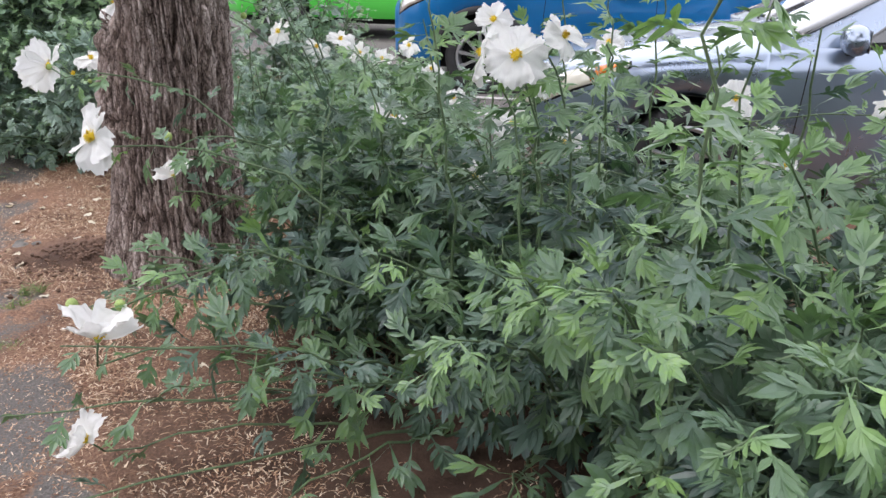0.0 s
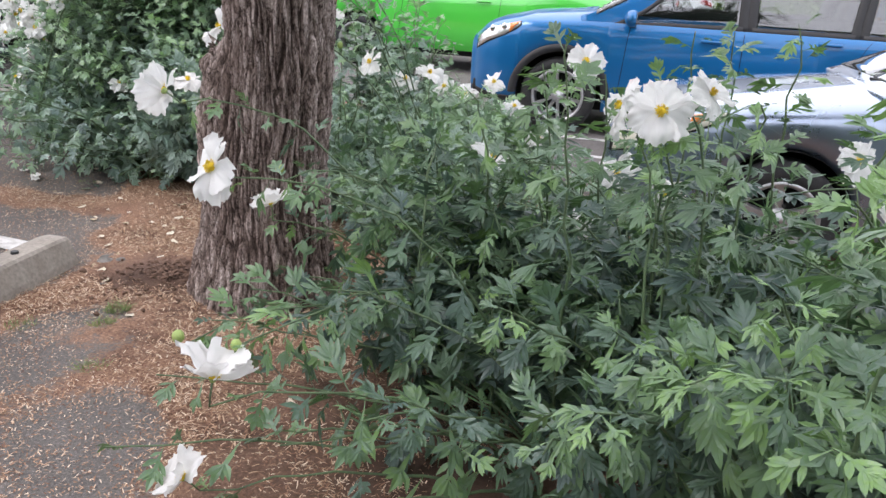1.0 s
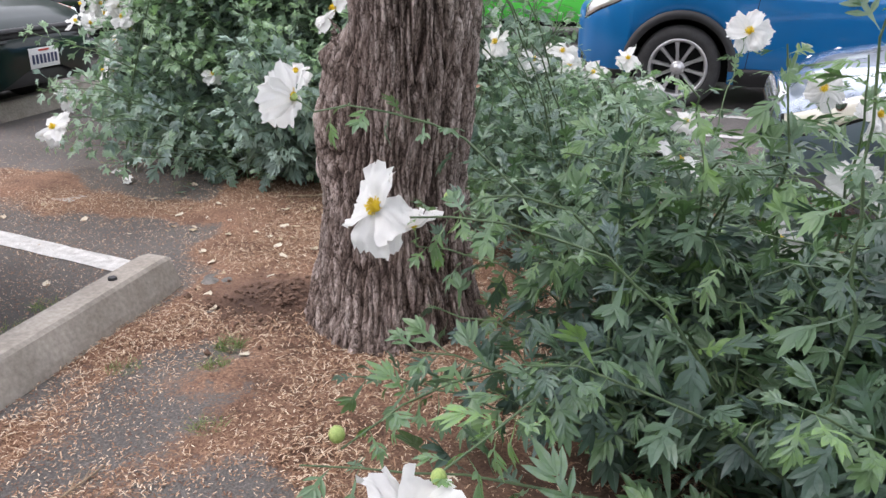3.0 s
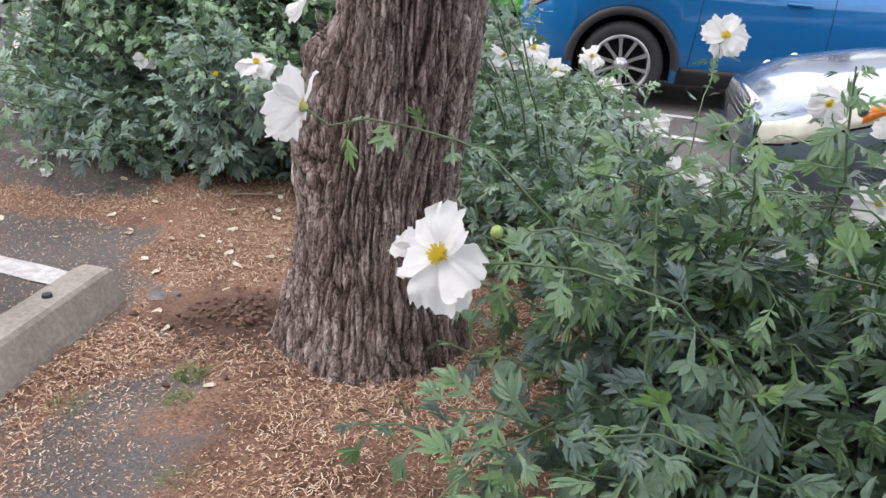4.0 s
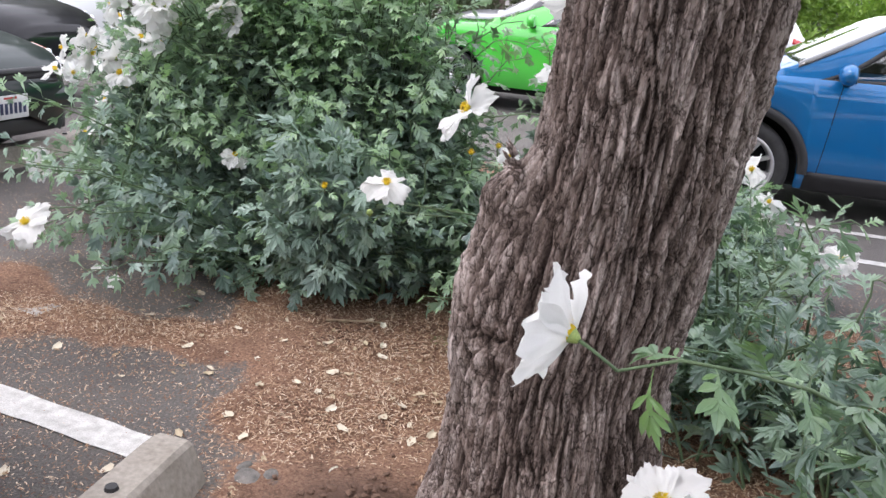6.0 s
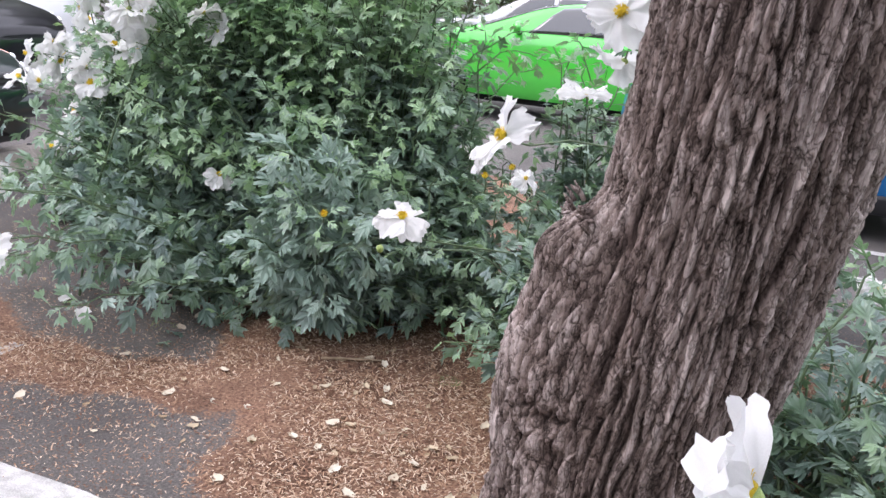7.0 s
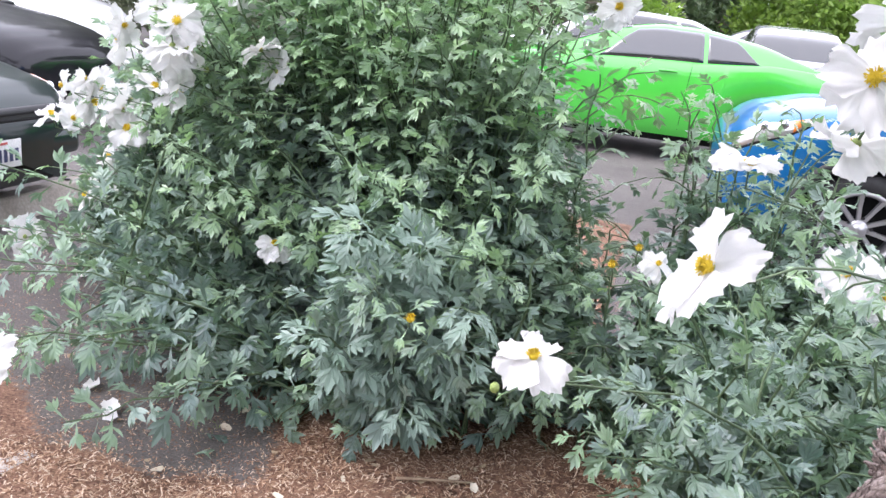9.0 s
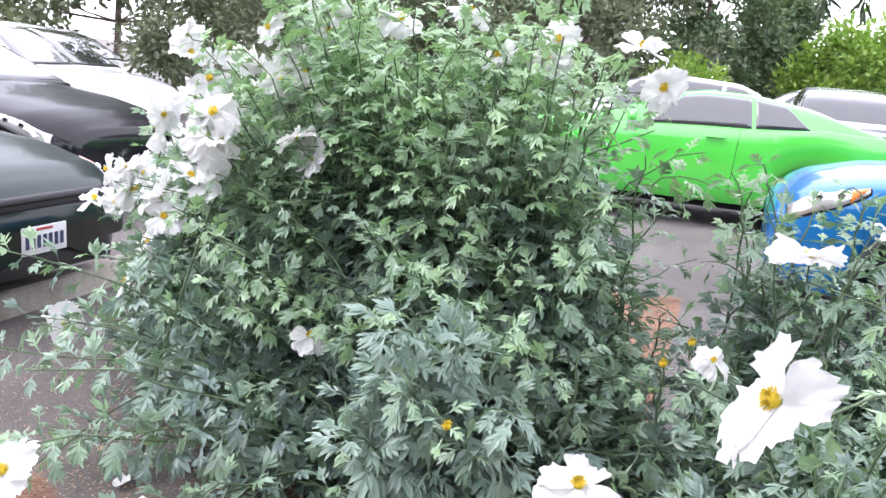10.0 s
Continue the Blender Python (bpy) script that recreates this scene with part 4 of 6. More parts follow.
for z in (-0.03, 0.0, 0.03):
    strip_box(grille, "grille_bar", M_CHROME, (0.006, 0.66, 0.005), pose(0.0315, 0, z), 0.001)
strip_box(grey, "bumper_strip", M_CHROME, (0.03, 1.2, 0.014), pose(0.93, 0, 0.44), 0.005)
strip_box(grey, "lower_intake", M_DARK, (0.05, 1.0, 0.10), pose(0.875, 0, 0.34), 0.02)
for sd in (1, -1):
    bm = box_bm(0.012, 0.46, 0.014, pose(0, 0, 0), 0.004)
    put("wiper", bm_mesh(bm, M_DARK), grey, m=pose(-0.52, sd * 0.35, 1.005, 0, 0, 12 * sd))

COUPE = dict(front=0.95, rear=-3.9, wheelbase=2.85, half=0.95, tyre=0.355, rim=0.255, spokes=5, gap=0.05,
             top=[(-3.9, 1.0), (-3.7, 1.12), (-3.0, 1.15), (-0.8, 1.12), (0.3, 1.05), (0.75, 0.95), (0.95, 0.78)],
             shoulder=[(-3.9, 0.95), (-3.6, 1.12), (-2.9, 1.16), (-2.2, 1.10), (-0.6, 1.06), (0.3, 1.0), (0.95, 0.74)],
             plan=[(-3.9, 0.85), (-3.6, 0.97), (-2.9, 1.01), (-1.5, 0.97), (0.2, 1.0), (0.7, 0.93), (0.95, 0.7)],
             low=[(-3.9, 0.45), (-3.5, 0.3), (0.6, 0.3), (0.95, 0.34)],
             cabin=dict(front=-0.45, back=-3.45, roof=[(-3.45, 1.14), (-2.8, 1.36), (-2.2, 1.47), (-1.7, 1.49), (-1.25, 1.42), (-0.45, 1.12)], roof_half=0.70,
                        windows=[((-2.20, -1.08), (-2.16, -1.46)), ((-2.78, -2.24), (-2.50, -2.20))], screen=(-1.38, -0.55)))
green, nb, nc = car("bright green coupe with dark tinted windows, parked beyond the blue car", pose(-3.72, 12.98, 0.05, 0, 0, 180), P_GREEN, COUPE)
door_lines(green, nb, nc, [(-0.62, -0.72), (-2.05, -2.1)], [(-1.85, 4.3)], P_GREEN)
for sd in (1, -1):
    mirror(green, P_GREEN, -0.98, 0.88, 1.14, sd)
headlights(green, nb, 0.5, 0.9, 4.0, 5.6)

dark, db, dc = car("dark green sedan with dull sun-bleached bonnet, parked nose in", pose(-6.06, 6.20, 0, 0, 0, 0), P_DKGREEN, SEDAN)
headlights(dark, db, 0.45, 0.87, 3.4, 5.7, (0.45, 0.58))
strip_box(dark, "grille", M_DARK, (0.05, 0.95, 0.13), pose(0.915, 0, 0.645), 0.02)
for z in (0.61, 0.645, 0.68):
    strip_box(dark, "grille_slat", M_VOID, (0.02, 0.92, 0.016), pose(0.938, 0, z), 0.004)
strip_box(dark, "bumper", P_DKGREEN, (0.10, 1.30, 0.16), pose(0.90, 0, 0.48), 0.045)
strip_box(dark, "lower_intake", M_DARK, (0.05, 1.1, 0.12), pose(0.90, 0, 0.33), 0.02)
M_PLATE = mottled("plate_white", (0.68, 0.69, 0.70), (0.78, 0.78, 0.78), 30, 0.5, strength=0)
plate = strip_box(dark, "number_plate", M_PLATE, (0.006, 0.305, 0.152), pose(0.962, 0.0, 0.475), 0.002, "white number plate with dark characters")
M_INK = plain("plate_ink", (0.03, 0.04, 0.10), 0.5)
for k in range(7):
    put("character_bar", bm_mesh(box_bm(0.003, 0.024, 0.07, None, 0.001), M_INK), plate, m=pose(0.0045, -0.117 + 0.039 * k, -0.008))
put("state_bar", bm_mesh(box_bm(0.003, 0.11, 0.014, None, 0.001), plain("plate_red", (0.45, 0.06, 0.05))), plate, m=pose(0.0045, 0, 0.058))
mirror(dark, P_DKGREEN, -0.75, 0.80, 0.99, 1), mirror(dark, P_DKGREEN, -0.75, 0.80, 0.99, -1)

black, kb, kc = car("glossy black sedan parked nose in beside the dark green one", pose(-7.75, 8.75, 0, 0, 0, 0), P_BLACK, {**SEDAN, "half": 0.93, "top": [(x, z + 0.12) for x, z in SEDAN["top"]], "shoulder": [(x, z + 0.10) for x, z in SEDAN["shoulder"]],
             "cabin": {**SEDAN["cabin"], "roof": [(x, z + 0.1) for x, z in SEDAN["cabin"]["roof"]]}})
headlights(black, kb, 0.4, 0.84, 3.8, 5.6)
near, rb, rc = car("dark grey car with a rounded bumper behind the wheel stop", pose(-3.52, 2.58, 0, 0, 0, 0), paint("charcoal_paint", (0.012, 0.014, 0.018), 0.0, 0.4, 0.1, 0.4), SEDAN)
strip_box(near, "lower_intake", M_DARK, (0.05, 1.1, 0.12), pose(0.90, 0, 0.33), 0.02)
for x, y, turn, mat, lab in ((-9.7, 11.6, 0, P_WHITE, "white car parked beyond the black sedan"), (-4.6, 18.9, 180, P_SILVER, "pale silver car parked beyond the green coupe"), (-1.6, 24.0, 180, P_WHITE, "white car with roof rails on the far side"), (0.1, 21.8, 90, P_SILVER, "silver estate car with red tail lamps, seen from behind"), (-12.5, 15.0, 0, P_WHITE, "white car at the end of the row")):
    far, fb, fc = car(lab, pose(x, y, 0.05 if x > -6 else 0, 0, 0, turn), mat, SUV)
    for sd in (1, -1):
        put("tail_lamp", fb.patch(lambda u: ((-3.58 + 0.3 * u, 4.0), (-3.58 + 0.3 * u, 5.6)), sd, M_RED, 0.006, 6, 4), far, "red tail lamp")
    if turn == 90:
        put("rear_window", fc.patch(lambda u: ((-3.5 + 0.42 * u, 5.99), (-3.5 + 0.42 * u, 2.9)), 1, M_GLASS, 0.006, 8, 6), far)
        put("rear_window", fc.patch(lambda u: ((-3.5 + 0.42 * u, 5.99), (-3.5 + 0.42 * u, 2.9)), -1, M_GLASS, 0.006, 8, 6), far)


# ---- poppy shrubs ----
def leaf_shape(rng, lobes=2, slim=1.0):
    """A deeply cut leaf 1 long along +x, +z its upper side, of pointed lobes on a midrib: vertices and triangles."""
    bend, ph = rng.uniform(0.15, 0.7), rng.uniform(0, 6)
    rib = [0.0, 0.22, 0.40, 0.58, 0.66]
    v, t = [], []
    for i, x in enumerate(rib):
        w = (0.006, 0.012, 0.042, 0.052, 0.038)[i]
        v += [(x, w, 0.0), (x, -w, 0.0)]
        if i:
            q = 2 * i
            t += [(q - 2, q - 1, q + 1), (q - 2, q + 1, q)]

    def lobe(i, ang, length, width, sg=0):
        x0 = rib[i]
        c, s = math.cos(ang), math.sin(ang)
        droop = rng.uniform(-0.25, 0.12)
        n = len(v)
        for u, w in ((-0.04, 0.0), (0.22, 0.6), (0.5, 1.0), (0.79, 0.62), (1.0, 0.0), (0.79, -0.62), (0.5, -1.0), (0.22, -0.6), (0.5, 0.0)):
            p, r = u * length, w * width
            v.append((x0 + c * p - s * r, s * p + c * r, droop * p + abs(w) * width * 0.35))
        t.extend([(n, n + 8, n + 1), (n + 1, n + 8, n + 2), (n + 2, n + 8, n + 3), (n + 3, n + 8, n + 4), (n + 4, n + 8, n + 5), (n + 5, n + 8, n + 6), (n + 6, n + 8, n + 7), (n + 7, n + 8, n)])
        t.append((2 * i, 2 * i + 1, n))

    lobe(4, rng.uniform(-0.12, 0.12), 0.42, 0.074 * slim)
    for sg in (1, -1):
        lobe(4, sg * rng.uniform(0.45, 0.65), rng.uniform(0.26, 0.36), 0.052 * slim)
        lobe(3, sg * rng.uniform(0.6, 0.85), rng.uniform(0.34, 0.48), 0.062 * slim)
        if lobes > 1:
            lobe(2, sg * rng.uniform(0.7, 1.0), rng.uniform(0.30, 0.42), 0.056 * slim)
            if rng.random() < 0.6:
                lobe(1, sg * rng.uniform(0.8, 1.2), rng.uniform(0.18, 0.28), 0.042 * slim)
    out = [(x, y, z - bend * x * x * 0.5 - 0.35 * bend * y * y + 0.03 * math.sin(8 * x + 6 * y + ph)) for x, y, z in v]
    return np.array(out), np.array(t)


_r = random.Random(3)
LEAVES = [leaf_shape(_r, 2, _r.uniform(0.85, 1.2)) for _ in range(9)] + [leaf_shape(_r, 1, 1.1) for _ in range(3)]
LEAF_MESH = [tri_mesh(v, t, M_LEAF, {"age_tone": np.full(len(v), 0.03 * i + 0.33 * k)}) for k in range(3) for i, (v, t) in enumerate(LEAVES)]
LEAF_MESH_NEAR = [tri_mesh(v, t, M_LEAF_NEAR, {"age_tone": np.full(len(v), 0.03 * i + 0.33 * k)}) for k in range(3) for i, (v, t) in enumerate(LEAVES)]


def frame_of(d, up):
    a = Vector(d).normalized()
    s = Vector(up).cross(a)
    if s.length < 1e-3:
        s = Vector((1, 0, 0)).cross(a)
    s.normalize()
    return np.array((a, s, a.cross(s))).T


def petal_mesh(rng):
    """A broad crumpled petal with a ragged rim, 1 long, opening from the origin along +x."""
    nu, nv = 11, 16
    v, t = [], []
    ph = [rng.uniform(0, 6) for _ in range(8)]
    broad = rng.uniform(0.50, 0.66)
    for i in range(nu + 1):
        u = i / nu
        w = broad * math.sin(math.pi * min(1, u * 0.60 + 0.03)) ** 0.75
        for j in range(nv + 1):
            s = 2 * j / nv - 1
            edge = 1 - 0.14 * abs(s) ** 2.2 + 0.08 * math.sin(4 * s + ph[0]) + 0.045 * math.sin(13 * s + ph[1]) + 0.045 * math.sin(27 * s + ph[5])
            side = 1 + 0.06 * math.sin(9 * u + ph[6]) * abs(s)
            x = u * (1 + (edge - 1) * u)
            y = s * w * side
            z = 0.25 * u * u + 0.22 * s * s * u - 0.34 * u ** 3 + u * (0.07 * math.sin(6 * s + ph[2]) + 0.045 * math.sin(15 * s + ph[3] + 4 * u) + 0.02 * math.sin(31 * s + ph[7])) + 0.045 * u * math.sin(10 * u + ph[4] + 2 * s)
            v.append((x, y, z))
        if i:
            for j in range(nv):
                a = (i - 1) * (nv + 1) + j
                t += [(a, a + 1, a + nv + 2), (a, a + nv + 2, a + nv + 1)]
    return tri_mesh(np.array(v), np.array(t), M_PETAL, None, True)


PETALS = [petal_mesh(_r) for _ in range(8)]


def centre_mesh(rng):
    p = Pile()
    bm = bmesh.new()
    bmesh.ops.create_icosphere(bm, subdivisions=2, radius=0.10, matrix=Matrix.Diagonal((1, 1, 0.8, 1)))
    bmesh.ops.triangulate(bm, faces=bm.faces)
    bm.verts.ensure_lookup_table()
    p.add([tuple(x.co) for x in bm.verts], [[y.index for y in f.verts] for f in bm.faces])
    bm.free()
    for _ in range(70):
        a, e = rng.uniform(0, 6.28), rng.uniform(0.05, 1.35)
        d = np.array([math.cos(a) * math.cos(e), math.sin(a) * math.cos(e), math.sin(e)])
        s = np.cross(d, [0.2, 0.4, 0.9])
        s /= np.linalg.norm(s)
        o, q = d * 0.08, d * rng.uniform(0.135, 0.17)
        w = np.cross(d, s) * 0.012
        p.add([o + s * 0.006, o - s * 0.006, q - s * 0.012, q + s * 0.012, q + w + d * 0.012], [(0, 1, 2), (0, 2, 3), (2, 4, 3), (0, 4, 1)])
    return p.mesh(M_CENTRE)


CENTRES = [centre_mesh(_r) for _ in range(2)]


def flower(parent, at, facing, size, rng, petals=6, cup=0.0):
    """Crinkled white petals round a ball of yellow stamens; size is the petal's length, cup how far they close."""
    f = np.asarray(facing, float)
    m3 = frame_of(f, np.array([0.1, 0.2, 1.0]) if abs(f[2]) < 0.9 * np.linalg.norm(f) else np.array([1.0, 0, 0]))
    # z of the flower looks along facing
    m = Matrix([(m3[0][1], m3[0][2], m3[0][0], at[0]), (m3[1][1], m3[1][2], m3[1][0], at[1]), (m3[2][1], m3[2][2], m3[2][0], at[2]), (0, 0, 0, 1)])
    bm = bmesh.new()
    bmesh.ops.create_cone(bm, cap_ends=True, segments=8, radius1=0.05, radius2=0.12, depth=0.12, matrix=pose(0, 0, -0.06))
    fl = put("flower", bm_mesh(bm, M_BUD, True), parent, m=m @ Matrix.Diagonal((size, size, size, 1)))
    fl["label"] = "open white poppy flower with a yellow centre"
    a0 = rng.uniform(0, 6.28)
    for k in range(petals):
        a = a0 + 2 * math.pi * k / petals + rng.uniform(-0.28, 0.28)
        lift = 60 * cup + rng.uniform(-24, 30) + (9 if k % 2 else -6)
        s = rng.uniform(0.86, 1.14)
        broad = rng.uniform(0.95, 1.12) * (1.12 if petals == 4 else 1.0 if petals == 5 else 0.92)
        put("petal", PETALS[rng.randrange(len(PETALS))], fl, m=pose(0, 0, 0.004 * k, 0, 0, math.degrees(a)) @ pose(0.03, 0, 0, rng.uniform(-25, 25), -lift, 0) @ Matrix.Diagonal((s, s * broad, s, 1)))
    put("stamen_ball", CENTRES[rng.randrange(2)], fl, "ball of yellow stamens", m=pose(0, 0, 0.06) @ Matrix.Scale(1.35, 4))
    return fl


def shrub(label, seed, crowns, tips_n, envelope, flowers, buds, leaf_len=0.10, near=None, keep=lambda p: True, spare=0, sprays=(), pale_sprays=(), mat=None, hang=(-0.35, 0.25), at=None):
    """Many arching stems from the crowns on the ground to tips in the envelope, leaves along them, given flowers at the ends of stems of their own."""
    rng = random.Random(seed)
    ob = thing("poppy_shrub", label, "shrub", at, "poppy shrubs")
    stems, leaves, singles, pales = Pile(), Pile(), [], []

    def grow(base, tip, sag, leafy_from=0.12, size=1.0, thick=0.006, step=0.055, young=0.5, pale=False):
        base, tip = np.asarray(base, float), np.asarray(tip, float)
        k = np.linspace(0, 1, 12)
        flat = tip - base
        ctrl = base + np.array([flat[0] * 0.28, flat[1] * 0.28, max(flat[2], 0.15) * (0.75 + sag)])
        pts = (1 - k)[:, None] ** 2 * base + 2 * (k * (1 - k))[:, None] * ctrl + k[:, None] ** 2 * tip
        pts += np.array([[rng.gauss(0, 0.008) for _ in range(3)] for _ in k]) * np.minimum(k * 3, 1)[:, None]
        v, t = tube(pts, np.interp(k, [0, 1], [thick, 0.0022]), 5, False)
        stems.add(v, t)
        seg = np.linalg.norm(np.diff(pts, axis=0), axis=1)
        total = seg.sum()
        ang = rng.uniform(0, 6.28)
        s = leafy_from * total
        cum = np.concatenate([[0], np.cumsum(seg)])
        while s < total:
            u = s / total
            p = np.array([np.interp(s, cum, pts[:, c]) for c in range(3)])
            q = np.array([np.interp(min(s + 0.02, total), cum, pts[:, c]) for c in range(3)])
            d = q - p
            if np.linalg.norm(d) < 1e-6:
                break
            d /= np.linalg.norm(d)
            ang += 2.4 + rng.uniform(-0.4, 0.4)
            side = frame_of(d, np.array([0.1, 0.05, 1.0]))
            out = math.cos(ang) * side[:, 1] + math.sin(ang) * side[:, 2]
            way = out * rng.uniform(0.7, 1.0) + d * rng.uniform(0.25, 0.7) + np.array([0, 0, rng.uniform(*hang)])
            up = np.array([rng.gauss(0, 0.45), rng.gauss(0, 0.45), 1.0])
            ln = leaf_len * size * rng.uniform(0.75, 1.3) * (1.12 - 0.55 * u ** 3)
            fr = frame_of(way, up)
            if keep(p + fr[:, 0] * ln * 0.6):
                # lighter with height: new growth, and brighter lit tops put into the colour
                age_tone = min(1.0, max(0.0, rng.gauss(0.14, 0.13) + 0.5 * max(0.0, p[2] - 0.85) * rng.uniform(0.2, 1.6) + young * max(0, u - 0.62) / 0.38 * rng.uniform(0.3, 1.3)))
                (pales if pale else singles).append((p, fr, ln, age_tone, rng.randrange(len(LEAVES))))
            s += step * rng.uniform(0.6, 1.3) * (1.0 - 0.45 * u)
        return pts

    for k in range(tips_n):
        base, tip = envelope(rng, crowns)
        if tip is not None and keep(np.asarray(tip)):
            grow(base, tip, rng.uniform(0.1, 0.5), rng.uniform(0.0, 0.12), rng.uniform(0.8, 1.15))
    for base, tip, *fresh in sprays:
        grow((*base, 0.02), tip, rng.uniform(0.0, 0.12), 0.12, 1.0, 0.006, 0.045, *fresh)
    for base, tip in pale_sprays:
        grow((*base, 0.02), tip, rng.uniform(0.1, 0.3), 0.25, 1.25, 0.006, 0.034, 0.3, True)
    for fx, fy, fz, dx, dy, dz, size, base, *form in flowers:
        tip = np.array([fx, fy, fz])
        f = np.array([dx, dy, dz], float)
        f /= np.linalg.norm(f)
        b = np.array([*base, 0.0]) if base is not None else np.array([*rng.choice(crowns)[:2], 0.0])
        b = b + np.array([rng.gauss(0, 0.05), rng.gauss(0, 0.05), 0])
        neck = tip - f * abs(size) * 0.12
        k = grow(b, neck - f * 0.05, rng.uniform(0.15, 0.35), 0.2, 0.85, 0.0055, 0.07, 0.6)
        v, t = tube([k[-1], neck - f * 0.02, neck + f * 0.001], [0.0024, 0.0024, 0.003], 5)
        stems.add(v, t)
        if size < 0:
            put("spent_flower", CENTRES[rng.randrange(2)], ob, "yellow stamens left after the petals fell", m=Matrix.Translation(tip) @ Matrix.Scale(0.11, 4))
            continue
        cup, count = form or (-0.4 * rng.random(), rng.choice((4, 5, 5, 6)))
        flower(ob, tip, f, size, rng, count, cup)
    for bx, by, bz, r in buds:
        bm = bmesh.new()
        bmesh.ops.create_icosphere(bm, subdivisions=2, radius=r, matrix=Matrix.Translation((bx, by, bz)) @ Matrix.Diagonal((1, 1, 1.12, 1)))
        put("bud", bm_mesh(bm, M_BUD, True), ob, "round green poppy bud")
        grow(np.array([*min(crowns, key=lambda c: (c[0] - bx) ** 2 + (c[1] - by) ** 2)[:2], 0.0]), (bx, by, bz - r * 0.8), 0.3, 0.2, 0.8, 0.005)
    st = put("stem_growth", stems.mesh(M_STEM, True), ob, "pale green stalks")
    st["kind"] = "stuff"
    # the leaves that the camera passes nearest are single parts, the others one mesh
    if near is not None:
        singles.sort(key=lambda s: near(s[0]))
    for p, fr, ln, age_tone, kind in singles[:spare]:
        put("leaf", (LEAF_MESH_NEAR if mat else LEAF_MESH)[kind + len(LEAVES) * min(2, int(age_tone * 3))], ob, m=Matrix([(*fr[r] * ln, p[r]) for r in range(3)] + [(0, 0, 0, 1)]))
    for kind, (v, t) in enumerate(LEAVES):
        some = [s for s in singles[spare:] if s[4] == kind]
        if some:
            at, turn, ln = np.array([s[0] for s in some]), np.array([s[1] for s in some]), np.array([s[2] for s in some])
            vv = at[:, None, :] + np.einsum("nij,kj->nki", turn, v) * ln[:, None, None]
            tt = (np.arange(len(some)) * len(v))[:, None, None] + t[None]
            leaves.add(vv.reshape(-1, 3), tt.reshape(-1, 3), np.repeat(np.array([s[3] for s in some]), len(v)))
    if pales:
        q = Pile()
        for p, fr, ln, age_tone, kind in pales:
            q.add(p + (LEAVES[kind][0] * ln) @ fr.T, LEAVES[kind][1], age_tone)
        put("pale_foliage", q.mesh(M_LEAF_PALE), ob, "pale bluish leaves with a waxy bloom")["kind"] = "stuff"
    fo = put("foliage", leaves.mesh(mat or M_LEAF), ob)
    fo["kind"] = "stuff"
    return ob


def lane_clear(p):
    """Keeps leaves out of the way along which one walks past the shrubs, and out of the trunk."""
    walkway = ((0.49, 0.46), (-0.07, 0.86), (-0.54, 1.22), (-0.91, 1.72), (-1.31, 2.14), (-1.70, 2.88))
    for (ax, ay), (bx, by) in zip(walkway, walkway[1:]):
        dx, dy = bx - ax, by - ay
        u = max(0, min(1, ((p[0] - ax) * dx + (p[1] - ay) * dy) / (dx * dx + dy * dy)))
        if (p[0] - ax - u * dx) ** 2 + (p[1] - ay - u * dy) ** 2 < 0.50 ** 2 and p[2] > 0.3:
            return False
    return (p[0] + 1.19) ** 2 + (p[1] - 3.69) ** 2 > 0.32 ** 2


def open_below(p):
    """As lane_clear, and thin near the ground where the stems stand bare over the litter."""
    if not lane_clear(p):
        return False
    low = -1.1 < p[0] < 0.45 and p[1] < 2.75 and p[2] < 0.36
    return not low or math.sin(127.1 * p[0] + 311.7 * p[1] + 74.7 * p[2]) > 0.62


def env(rng, crowns):
    """A base near one of the crowns and a tip under its dome."""
    c = rng.choice(crowns)
    a, r = rng.uniform(0, 6.28), math.sqrt(rng.random())
    x, y = c[0] + c[2] * r * math.cos(a), c[1] + c[3] * r * math.sin(a)
    z = c[4] * (1 - 0.5 * r * r) * rng.uniform(0.35, 1.08)
    b = (c[0] + rng.gauss(0, 0.3 * c[2]), c[1] + rng.gauss(0, 0.3 * c[3]), 0.0)
    return b, np.array([x, y, max(0.06, z)])


